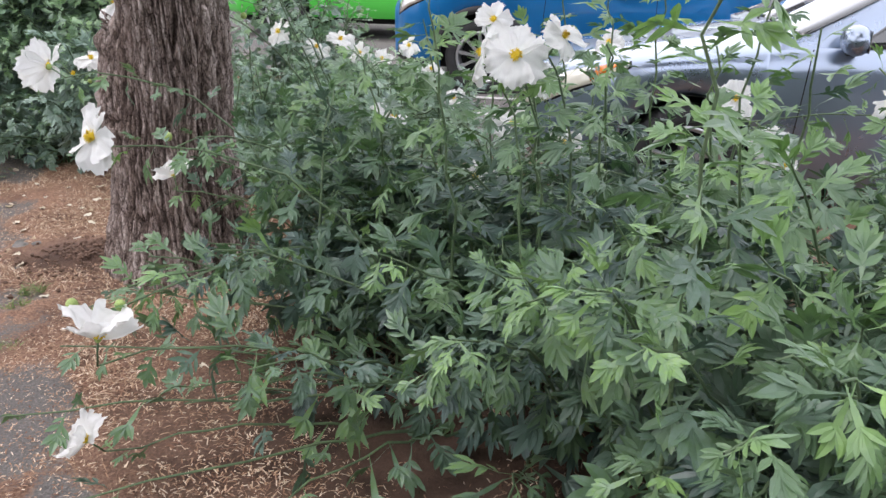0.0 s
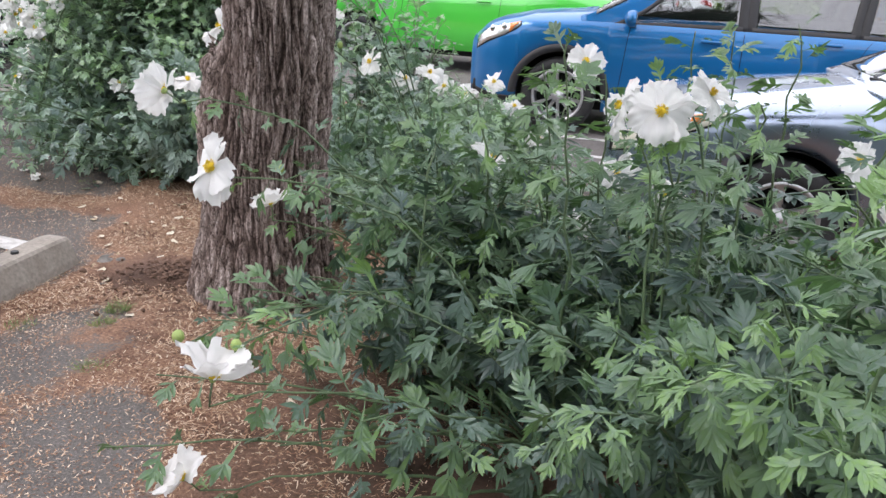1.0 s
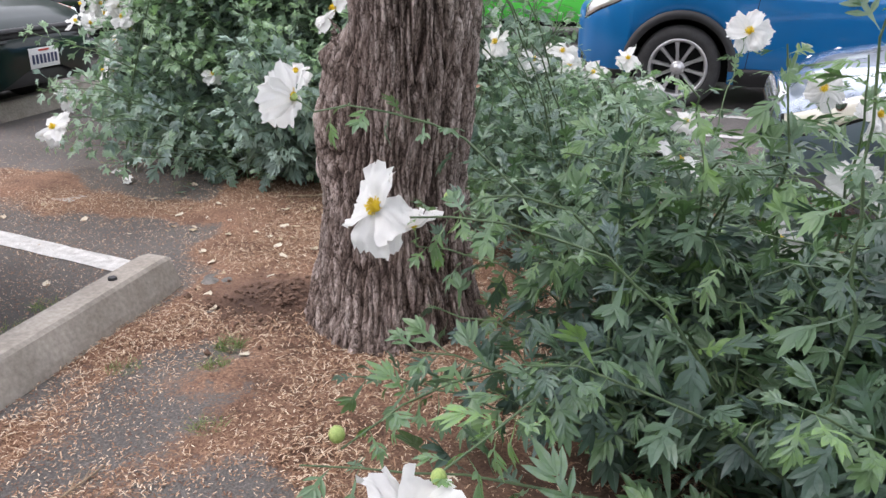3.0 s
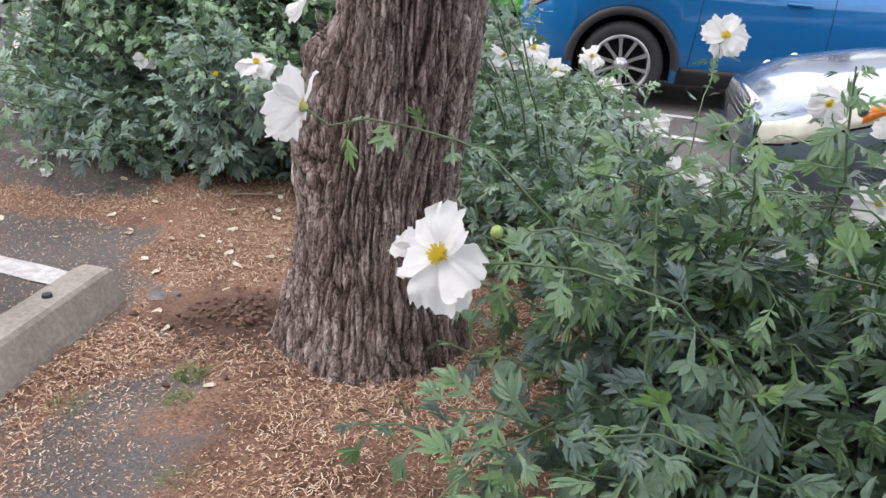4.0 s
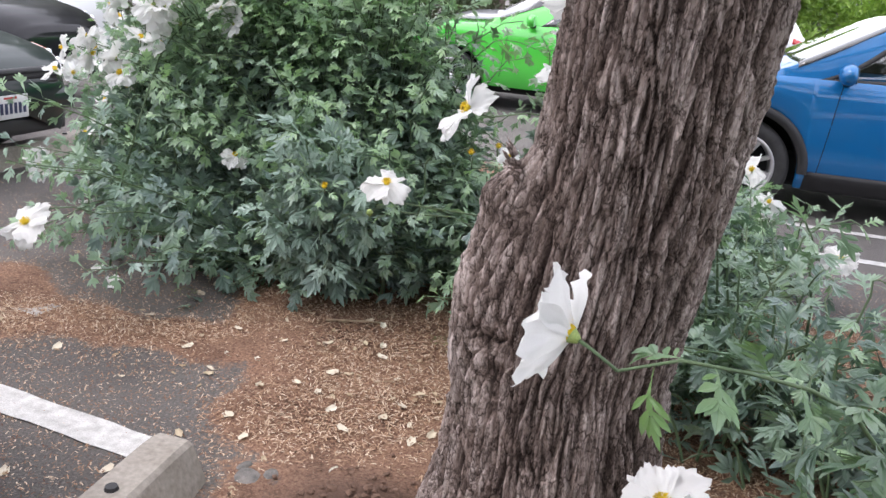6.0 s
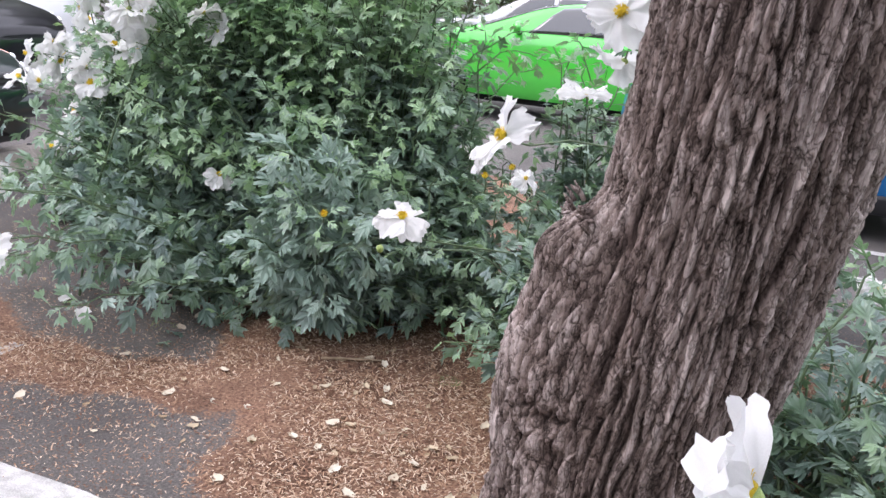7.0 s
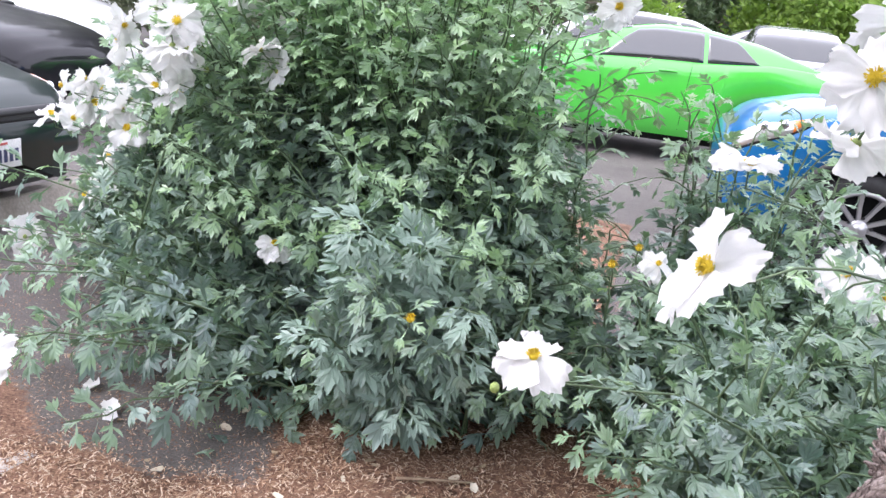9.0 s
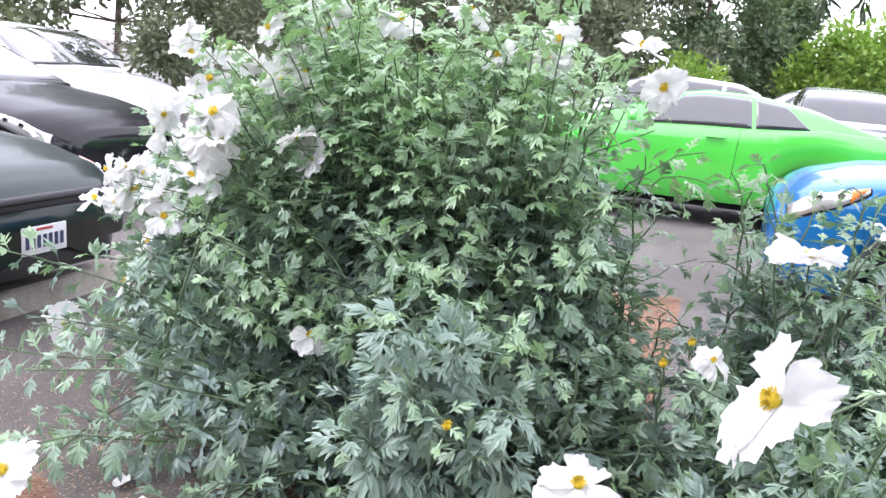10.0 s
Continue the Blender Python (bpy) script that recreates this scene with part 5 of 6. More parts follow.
NEAR = [(x + 0.08, y + 0.08, a, b, 1.08 * h) for x, y, a, b, h in ((0.30, 2.98, 0.80, 0.62, 0.92), (1.3, 2.55, 0.85, 0.75, 1.02), (-0.28, 3.25, 0.60, 0.6, 0.86), (0.5, 3.6, 0.9, 0.6, 0.66), (1.1, 1.75, 0.6, 0.5, 1.02), (1.9, 2.9, 0.8, 0.8, 0.75))]
# low sprays get half the young tint, shade painted as leaf colour
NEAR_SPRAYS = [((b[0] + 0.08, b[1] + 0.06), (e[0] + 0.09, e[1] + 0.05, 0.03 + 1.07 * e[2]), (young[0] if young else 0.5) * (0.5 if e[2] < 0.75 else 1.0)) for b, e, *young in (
       ((0.0, 2.7), (-1.05, 2.35, 0.24)), ((0.0, 2.6), (-0.98, 2.02, 0.20)), ((0.1, 2.5), (-0.8, 1.78, 0.12)), ((-0.2, 3.0), (-1.1, 2.78, 0.22)), ((-0.1, 2.9), (-0.85, 2.55, 0.45)), ((0.1, 2.6), (-0.5, 2.1, 0.30)), ((0.1, 2.6), (-0.3, 2.0, 0.42)),
       ((-0.2, 3.1), (-0.95, 3.0, 0.35)), ((-0.3, 3.2), (-0.9, 3.15, 0.6)), ((0.2, 2.7), (-0.55, 2.4, 0.55)), ((0.3, 2.5), (0.1, 1.95, 0.45)),
       ((0.62, 1.75), (0.61, 1.62, 1.31)), ((0.1, 2.7), (0.0, 2.6, 1.20)), ((0.5, 2.6), (0.48, 2.4, 1.10)), ((0.75, 2.4), (0.69, 2.2, 1.12)), ((0.8, 2.2), (0.72, 2.0, 1.02)), ((0.95, 2.5), (0.92, 2.3, 1.16)), ((0.35, 2.9), (0.25, 2.7, 1.12)), ((1.2, 2.0), (1.15, 1.9, 1.18)), ((-0.2, 3.2), (-0.3, 3.0, 1.0)), ((0.0, 3.2), (-0.1, 3.1, 1.08)),
       ((0.2, 2.6), (-0.35, 2.3, 0.22)), ((0.2, 2.6), (-0.1, 2.15, 0.30)), ((0.3, 2.6), (0.15, 2.2, 0.25)), ((0.4, 2.6), (0.4, 2.1, 0.35)), ((0.5, 2.5), (0.55, 1.95, 0.40)), ((0.1, 2.7), (-0.6, 2.25, 0.16)), ((0.2, 2.5), (-0.2, 1.9, 0.16)), ((0.4, 2.4), (0.3, 1.85, 0.2)), ((0.0, 2.8), (-0.75, 2.65, 0.3)),
       ((1.10, 2.10), (0.72, 1.72, 0.86), 0.8), ((1.00, 2.20), (0.62, 1.85, 0.74), 0.8), ((1.20, 2.00), (0.95, 1.62, 0.92), 0.8), ((0.90, 2.30), (0.50, 1.95, 0.62), 0.8), ((1.30, 1.90), (1.10, 1.55, 0.80), 0.8), ((1.10, 2.30), (0.80, 1.95, 0.95), 0.8), ((0.80, 2.40), (0.38, 2.12, 0.70), 1.1), ((0.60, 2.50), (0.20, 2.20, 0.62), 1.1), ((1.00, 2.40), (0.62, 2.12, 0.98), 0.8), ((0.40, 2.60), (-0.05, 2.28, 0.60), 0.8), ((1.40, 2.20), (1.20, 1.75, 1.00), 0.8), ((0.4, 3.2), (0.35, 3.1, 1.2), 0.8), ((0.7, 3.2), (0.65, 3.1, 1.25), 0.8), ((0.55, 3.5), (0.5, 3.4, 1.2), 0.8), ((0.15, 3.3), (0.1, 3.2, 1.05), 0.8), ((0.9, 3.0), (0.95, 2.9, 1.3), 0.8), ((0.5, 2.4), (0.2, 1.85, 0.6), 0.8), ((0.6, 2.3), (0.35, 1.75, 0.75), 0.8), ((0.4, 2.5), (0.1, 2.0, 0.5), 0.8), ((0.7, 2.2), (0.45, 1.65, 0.8), 0.8), ((0.5, 2.4), (0.3, 1.95, 0.7), 0.8), ((0.7, 2.3), (0.5, 1.9, 0.85), 0.8))]
FRESH = [((1.0 + 0.1 * math.sin(k), 2.0), (0.66 + 0.09 * (k % 6) + 0.03 * math.sin(5 * k), 1.50 + 0.16 * math.cos(2.1 * k), 0.58 + 0.36 * ((k * 0.618034) % 1)), 0.6) for k in range(10)]
shrub("sprawling poppy shrub with grey-green cut leaves and white flowers", 21, NEAR, 400, env,
      [(-0.754, 2.40, 0.923, -0.3, -0.8, 0.45, 0.09, (0.05, 2.95), 0.05, 5), (-0.969, 3.217, 0.58, -0.2, 0.1, 0.9, 0.078, (-0.2, 3.2), 0.2, 4), (-1.152, 2.835, 1.03, -0.85, 0.3, 0.3, 0.098, (-0.3, 3.2), 0.4, 4),
       (-0.524, 1.956, 0.575, 0.1, 0.2, 1.0, 0.088, (0.15, 2.6), 0.35, 4), (-0.686, 2.08, 0.20, -0.5, -0.3, 0.6, 0.075, (0.1, 2.5), 0.3, 4), (-0.232, 3.70, 0.736, 0.5, -0.1, 0.9, 0.085, (-0.1, 3.5), 0.0, 4),
       (0.35, 2.45, 1.17, 0.1, -0.9, 0.35, 0.078, (0.45, 2.6)), (0.46, 2.53, 1.21, 0.6, -0.2, 0.7, 0.065, (0.5, 2.6)), (0.26, 2.53, 1.16, -0.7, 0.2, 0.5, 0.07, (0.4, 2.6)), (1.08, 3.57, 0.90, 0.2, -0.7, 0.5, 0.08, (1.1, 3.4)), (1.12, 3.09, 0.83, -0.1, -0.7, 0.3, 0.065, (1.15, 3.0)), (1.17, 3.12, 0.77, 0.4, -0.6, 0.3, 0.06, (1.15, 3.0)), (0.228, 4.2, 0.92, -0.1, -0.7, 0.4, 0.08, (0.4, 4.0)), (0.648, 4.6, 0.97, -0.2, -0.6, 0.6, 0.08, (0.6, 4.2)),
       (0.12, 3.708, 0.506, -0.3, -0.6, 0.6, 0.075, (0.3, 3.7)), (0.18, 3.75, 0.45, 0.4, -0.6, 0.4, 0.07, (0.3, 3.7)), (0.264, 3.607, 0.759, 0.3, -0.7, 0.4, 0.075, (0.5, 3.7)), (0.47, 3.92, 0.62, -0.3, -0.7, 0.3, 0.075, (0.5, 3.7)), (0.36, 3.88, 0.90, 0.2, -0.7, 0.5, 0.075, (0.5, 3.8)),
       (1.55, 3.3, 0.95, -0.2, -0.5, 0.7, 0.08, None)],
      [(-0.777, 2.237, 0.507, 0.017), (-0.50, 2.02, 0.63, 0.013), (-0.7, 2.7, 0.86, 0.013)], 0.145, lambda p: (p[0] + 0.2) ** 2 + (p[1] - 1.6) ** 2, open_below, 300,
      NEAR_SPRAYS + FRESH, (), M_LEAF_NEAR, (-0.6, 0.15))
MID = [(-0.55, 4.6, 0.75, 0.8, 0.80), (-0.95, 5.2, 0.6, 0.6, 0.80), (0.05, 4.3, 0.5, 0.5, 0.75), (-1.35, 5.5, 0.45, 0.5, 0.80), (-1.1, 5.8, 0.6, 0.55, 0.82), (-1.65, 5.55, 0.4, 0.4, 0.75), (-1.35, 5.0, 0.5, 0.45, 0.78), (-1.0, 6.1, 0.6, 0.5, 0.72), (-0.55, 6.3, 0.5, 0.45, 0.62), (-1.05, 5.75, 0.45, 0.4, 0.75), (-0.75, 5.9, 0.45, 0.4, 0.7), (-1.2, 6.1, 0.45, 0.4, 1.15), (-1.55, 6.0, 0.45, 0.45, 1.35)]
shrub("thin poppy shrub with long arching stems behind the trunk", 22, MID, 480, env,
      [(-1.866, 4.203, 0.849, 0.05, -0.25, 0.95, 0.074, (-1.0, 4.9), 0.0, 4), (-1.59, 4.032, 1.134, -0.8, -0.35, 0.35, 0.092, (-0.75, 4.9), 0.0, 5), (0.0, 5.39, 0.99, -0.1, -0.8, 0.5, 0.11, (-0.15, 4.9), 0.0, 6),
       (-0.494, 6.095, 0.582, 0.2, -0.5, 0.8, 0.085, (-0.4, 5.3)), (-0.62, 5.946, 0.753, -0.2, -0.5, 0.8, 0.085, (-0.6, 5.3)), (-0.25, 5.5, 0.50, 0.2, -0.6, 0.6, 0.085, (-0.3, 5.1)), (-0.82, 6.0, 0.65, -0.2, -0.6, 0.7, 0.08, (-0.8, 5.5)), (-1.183, 5.0, 0.92, -0.3, -0.6, 0.7, 0.085, (-0.9, 4.9)),
       (-1.374, 4.297, 1.44, -0.15, -0.85, 0.25, 0.09, (-0.75, 4.7)), (-1.32, 4.45, 1.53, 0.2, 0.75, 0.55, 0.088, (-0.75, 4.8)), (-1.35, 4.44, 1.315, -0.1, 0.5, -0.6, 0.088, (-0.7, 4.8)), (-1.47, 5.1, 1.15, -0.05, -0.2, 0.95, 0.09, (-0.9, 5.1)), (-0.892, 5.247, 0.862, 0.1, -0.5, 0.8, 0.085, (-0.8, 5.1)),
       (-1.03, 5.2, 0.82, 0.4, -0.5, 0.6, 0.08, (-0.8, 5.1)), (-1.785, 5.0, 0.83, -0.2, -0.3, 0.9, -0.08, (-1.3, 5.3)), (-1.724, 5.25, 0.825, 0.1, -0.3, 0.9, -0.08, (-1.3, 5.4)), (-1.66, 5.2, 0.80, 0.3, -0.3, 0.7, 0.06, (-1.3, 5.4)), (-0.95, 5.9, 0.70, -0.2, -0.6, 0.6, 0.08, (-0.8, 5.5))],
      [(-1.18, 4.5, 1.05, 0.016), (-1.95, 4.3, 0.72, 0.011)], 0.12, lambda p: (p[0] + 1.3) ** 2 + (p[1] - 3.9) ** 2, lane_clear, 150,
      [((-0.9, 4.9), (-1.75, 4.35, 0.45)), ((-0.9, 4.8), (-1.5, 4.2, 0.55)), ((-1.0, 5.0), (-1.7, 4.7, 0.4))])
FAR = [(-2.9, 5.75, 0.95, 0.80, 1.88), (-2.35, 5.75, 0.75, 0.7, 1.95), (-3.3, 6.1, 0.8, 0.8, 1.75), (-3.65, 5.75, 0.6, 0.5, 1.35), (-4.05, 6.0, 0.5, 0.45, 0.95), (-2.7, 5.6, 0.9, 0.6, 1.7), (-2.5, 5.35, 0.75, 0.55, 0.95), (-3.0, 5.45, 0.75, 0.5, 0.85), (-2.1, 5.6, 0.5, 0.5, 1.1)]
F3 = [(-3.44, 5.17, 1.095, 0.1, -0.6, 0.75), (-3.66, 5.31, 0.90, -0.3, -0.7, 0.4), (-3.30, 5.10, 1.34, -0.3, -0.6, 0.5), (-3.33, 5.14, 1.21, 0.2, -0.7, 0.4), (-3.0, 5.4, 1.37, 0.1, -0.5, 0.7), (-3.05, 5.22, 1.27, -0.5, -0.5, 0.5),
      (-4.14, 5.65, 0.49, -0.5, -0.5, 0.4), (-3.25, 4.17, 0.47, 0.5, -0.5, 0.5), (-4.73, 6.2, 0.88, -0.4, -0.5, 0.5), (-4.6, 6.6, 1.0, -0.4, -0.4, 0.6), (-4.26, 5.4, 0.33, -0.8, -0.3, 0.3), (-2.81, 5.5, 1.70, 0.1, -0.5, 0.6),
      (-2.24, 5.5, 1.67, -0.3, -0.6, 0.5), (-2.44, 5.5, 1.60, -0.7, -0.3, 0.3), (-2.27, 5.5, 1.60, 0.3, -0.5, 0.5), (-1.965, 5.5, 1.66, 0.6, -0.5, 0.3), (-3.34, 5.5, 1.64, -0.3, -0.5, 0.6), (-3.09, 5.5, 1.64, 0.2, -0.4, 0.7), (-3.18, 5.5, 1.50, 0.3, -0.6, 0.3),
      (-3.49, 5.5, 1.52, 0.1, -0.8, 0.4), (-3.69, 5.5, 1.52, -0.4, -0.6, 0.5), (-3.60, 5.5, 1.43, -0.1, -0.7, 0.4), (-3.54, 5.5, 1.22, -0.4, -0.6, 0.4), (-1.885, 5.6, 1.535, 0.0, -0.8, 0.5), (-3.92, 5.4, 1.05, -0.5, -0.5, 0.5), (-3.76, 5.4, 1.22, -0.3, -0.5, 0.5),
      (-3.80, 5.8, 1.12, -0.3, -0.5, 0.6), (-4.25, 5.9, 0.95, -0.4, -0.6, 0.4), (-4.0, 5.8, 0.85, -0.2, -0.7, 0.4), (-4.45, 6.1, 0.82, -0.4, -0.5, 0.5), (-4.54, 5.9, 0.78, -0.3, -0.6, 0.5), (-3.82, 5.6, 0.80, -0.5, -0.6, 0.3), (-3.97, 5.6, 0.70, -0.3, -0.7, 0.3), (-4.10, 5.7, 0.48, -0.4, -0.5, 0.5),
      (-3.68, 5.6, 1.09, 0.1, -0.7, 0.5), (-4.2, 6.3, 1.05, -0.3, -0.4, 0.7), (-3.9, 6.2, 1.2, -0.3, -0.4, 0.7), (-3.95, 6.0, 1.35, -0.3, -0.4, 0.7), (-3.75, 5.9, 1.42, -0.2, -0.6, 0.5), (-2.62, 5.7, 1.75, 0.1, -0.4, 0.8), (-2.9, 5.1, 0.62, 0.2, -0.5, 0.6)]
F3 += [(f[0] + 0.09 * math.cos(2.3 * k), f[1] + 0.05 * math.sin(1.7 * k), f[2] + 0.08 * math.sin(2.3 * k), 0.6 * math.cos(2.3 * k), 0.5, 0.6 * math.sin(2.3 * k)) for k, f in enumerate(F3) if f[0] < -3.0 and f[2] > 0.75]
shrub("large rounded poppy shrub covered in grey-green leaves with white flowers", 23, FAR, 700, env,
      [(f[0], f[1], f[2], f[3] + 0.5 * math.sin(7.0 * k), f[4] + 0.5 * math.cos(5.0 * k), f[5] + 0.4 * math.sin(3.0 * k), 0.068 + 0.006 * (k % 4) + (0.008 if f[0] < -3.2 else 0), None) for k, f in enumerate(F3)] + [(-2.198, 4.5, 0.70, 0.2, -0.6, 0.6, -0.06, (-2.4, 5.2))],
      [(-3.38, 5.3, 1.56, 0.014), (-3.42, 5.15, 1.30, 0.012), (-3.25, 5.2, 1.18, 0.011)], 0.125, lambda p: (p[0] + 2.3) ** 2 + (p[1] - 4.6) ** 2, lane_clear, 300,
      [((-2.9, 5.3), (-3.26, 4.24, 0.50)), ((-2.8, 5.2), (-3.42, 4.42, 0.62)), ((-2.9, 5.3), (-3.55, 4.40, 0.34)), ((-2.8, 5.2), (-3.12, 4.30, 0.26)), ((-3.0, 5.4), (-3.75, 4.62, 0.55)), ((-2.8, 5.2), (-2.92, 4.52, 0.30)), ((-3.1, 5.4), (-3.85, 4.7, 0.85)), ((-2.9, 5.4), (-3.95, 4.92, 0.56)), ((-2.8, 5.3), (-3.9, 4.85, 0.18)), ((-2.9, 5.5), (-4.15, 5.2, 0.40)), ((-2.8, 5.3), (-3.35, 4.82, 0.25)), ((-2.6, 5.2), (-2.75, 4.85, 0.10)), ((-2.5, 5.2), (-2.45, 4.82, 0.12)), ((-2.4, 5.2), (-2.2, 4.95, 0.15)), ((-2.8, 5.3), (-3.1, 4.95, 0.14)),
       ((-2.2, 5.4), (-1.9, 5.1, 0.2)), ((-2.5, 5.2), (-2.35, 4.6, 0.72)), ((-2.4, 5.2), (-2.2, 4.7, 0.55)), ((-2.5, 5.2), (-2.6, 4.72, 0.62)), ((-3.0, 5.6), (-4.0, 5.3, 0.7))] + [((-3.2 + ((k * 0.618034) % 1), 5.55), (-3.45 + 1.5 * ((k * 0.618034) % 1), 5.0 + 0.05 * (k % 4) + 0.16 * ((k * 0.754878) % 1), 0.65 + 1.1 * ((k * 0.754878) % 1)), 1.1) for k in range(80)] + [((-2.7 + 0.45 * math.sin(1.3 * k), 5.7), (-2.75 + 0.7 * math.sin(2.4 * k), 5.3 + 0.09 * (k % 4), 1.5 + 0.45 * ((k * 0.381966) % 1)), 1.2) for k in range(26)],
      [((-2.42, 5.1), (-2.35 + 0.11 * math.cos(2.4 * k) * (1 + k % 3), 4.66 + 0.05 * (k % 4), 0.32 + 0.045 * k)) for k in range(13)], at=pose(-0.05, 0.12, 0))


# ---- litter on the ground ----
def litter_material(name, stops):
    m, n, l, b = mat_new(name)
    at = n.new("ShaderNodeAttribute")
    at.attribute_name = "age_tone"
    r = ramp(n, stops)
    l.new(at.outputs["Fac"], r.inputs["Fac"])
    l.new(r.outputs["Color"], b.inputs["Base Color"])
    b.inputs["Roughness"].default_value = 0.85
    return m


def scatter_slivers(count, seed):
    """Dry needle bits lying on the ground: thin bent slips, thick where litter has drifted."""
    g = np.random.default_rng(seed)
    x, y = g.uniform(-5.2, 1.2, count * 4), g.uniform(1.6, 7.2, count * 4)
    d = litter_depth(x, y)
    near = np.exp(-((np.maximum(0, np.hypot(x + 1.9, y - 3.6) - 1.2)) / 1.6) ** 2)
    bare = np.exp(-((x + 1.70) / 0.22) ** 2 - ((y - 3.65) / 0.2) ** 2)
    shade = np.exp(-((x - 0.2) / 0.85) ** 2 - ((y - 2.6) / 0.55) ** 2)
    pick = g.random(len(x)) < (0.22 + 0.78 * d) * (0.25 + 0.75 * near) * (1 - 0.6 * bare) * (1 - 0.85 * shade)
    x, y, d = x[pick][:count], y[pick][:count], d[pick][:count]
    n = len(x)
    a = g.uniform(0, 2 * math.pi, n)
    ln, w = g.uniform(0.004, 0.013, n) * (0.55 + 0.45 * d), g.uniform(0.0009, 0.0021, n)
    z = 0.004 + 0.02 * d * g.random(n)
    tilt = g.normal(0, 0.28, n)
    c, s = np.cos(a), np.sin(a)
    v = np.zeros((n, 6, 3))
    for k, (u, t) in enumerate(((-1, -1), (-1, 1), (0, -1), (0, 1), (1, -1), (1, 1))):
        v[:, k, 0] = x + c * ln * u - s * w * t
        v[:, k, 1] = y + s * ln * u + c * w * t
        v[:, k, 2] = z + ln * u * tilt + (0.12 * ln if u == 0 else 0)
    i = np.arange(n)[:, None] * 6
    tris = np.concatenate([i + np.array([q]) for q in ((0, 2, 1), (1, 2, 3), (2, 4, 3), (3, 4, 5))])
    return v.reshape(-1, 3), tris, np.repeat(g.random(n), 6)


M_SLIVER = litter_material("dry_needles", [(0.0, (0.12, 0.058, 0.036)), (0.35, (0.30, 0.165, 0.10)), (0.65, (0.48, 0.32, 0.205)), (1.0, (0.70, 0.58, 0.44))])
sv, st_, sa = scatter_slivers(260000, 7)
tagged(put("needle_litter", tri_mesh(sv, st_, M_SLIVER, {"age_tone": sa})), "dry reddish needle bits drifted over asphalt and soil", "leaf litter", kind="stuff")

M_SCRAP = litter_material("dry_petals", [(0.0, (0.34, 0.25, 0.15)), (0.4, (0.52, 0.44, 0.31)), (0.75, (0.66, 0.61, 0.50)), (1.0, (0.78, 0.77, 0.74))])


def scrap(rng, size, value):
    """A curled dry petal or leaf scrap."""
    nu, nv = 5, 5
    v, t = [], []
    ph, curl = rng.uniform(0, 6), rng.uniform(0.2, 0.9)
    for i in range(nu):
        for j in range(nv):
            u, s = i / (nu - 1) * 2 - 1, j / (nv - 1) * 2 - 1
            k = math.sqrt(max(0.05, 1 - 0.75 * u * u))
            v.append((u * size, s * size * 0.62 * k * (1 + 0.15 * math.sin(5 * u + ph)), size * (curl * (0.35 * s * s + 0.2 * u * u) + 0.08 * math.sin(4 * u + 3 * s + ph)) + 0.003))
    for i in range(nu - 1):
        for j in range(nv - 1):
            q = i * nv + j
            t += [(q, q + 1, q + nv + 1), (q, q + nv + 1, q + nv)]
    return tri_mesh(np.array(v), np.array(t), M_SCRAP, {"age_tone": np.full(len(v), value)}, True)


rng = random.Random(31)
SCRAPS = [scrap(rng, rng.uniform(0.011, 0.024), 0.75 * rng.random()) for _ in range(14)]
made = 0
while made < 170:
    x, y = rng.uniform(-4.2, -0.7), rng.uniform(2.2, 6.4)
    if math.hypot(x + 1.2, y - 3.7) < 0.38 or rng.random() > math.exp(-((x + 2.2) ** 2 / 1.0 + (y - 4.6) ** 2 / 1.2)) + 0.06:
        continue
    tagged(put("fallen_petal", SCRAPS[made % 14], m=pose(x, y, 0.018 * float(litter_depth(x, y)), rng.uniform(-14, 14), rng.uniform(-14, 14), rng.uniform(0, 360))), "dried curled petal lying on the litter", "fallen petal", "fallen petals")
    made += 1
for x, y, s in ((-3.566, 5.017, 0.045), (-3.40, 4.913, 0.05), (-3.37, 4.87, 0.04), (-4.35, 5.95, 0.05), (-3.6, 5.2, 0.04), (-4.6, 6.3, 0.05)):
    me = scrap(rng, s, 1.0)
    me.materials[0] = M_PETAL
    tagged(put("fallen_petal", me, m=pose(x, y, 0.008, rng.uniform(-10, 10), rng.uniform(-10, 10), rng.uniform(0, 360))), "fresh white petal fallen on the asphalt", "fallen petal", "fallen petals")

# sticks
M_TWIG = mottled("dry_twig", (0.24, 0.17, 0.11), (0.40, 0.31, 0.21), 40, 0.85)


def twig(points, r, label):
    ob = thing("twig", label, "twig")
    for k, pts in enumerate(points):
        v, t = tube(pts, np.interp(np.linspace(0, 1, len(pts)), [0, 1], [r, r * 0.6]) * (1 if k == 0 else 0.6), 6)
        put("stick" if k == 0 else "side_twig", tri_mesh(v, t, M_TWIG, None, True), ob)


twig([[(-2.337, 4.92, 0.026), (-2.26, 4.945, 0.030), (-2.18, 4.975, 0.029), (-2.096, 5.006, 0.026)]], 0.006, "straight dry stick lying on the litter")
twig([[(-1.664, 2.34, 0.010), (-1.663, 2.41, 0.013), (-1.655, 2.49, 0.012), (-1.652, 2.55, 0.010)], [(-1.663, 2.43, 0.013), (-1.685, 2.47, 0.014), (-1.70, 2.52, 0.010)], [(-1.657, 2.47, 0.012), (-1.675, 2.52, 0.012)]], 0.004, "small forked twig on the asphalt")
twig([[(-1.95, 4.47, 0.02), (-1.90, 4.50, 0.022), (-1.86, 4.50, 0.02)]], 0.003, "short broken twig on the litter")

# grass tufts and weeds
M_GRASS = leafy("grass", (0.30, 0.36, 0.14), (0.14, 0.20, 0.08), 0.6, 0.2, (0.14, 0.18, 0.08))


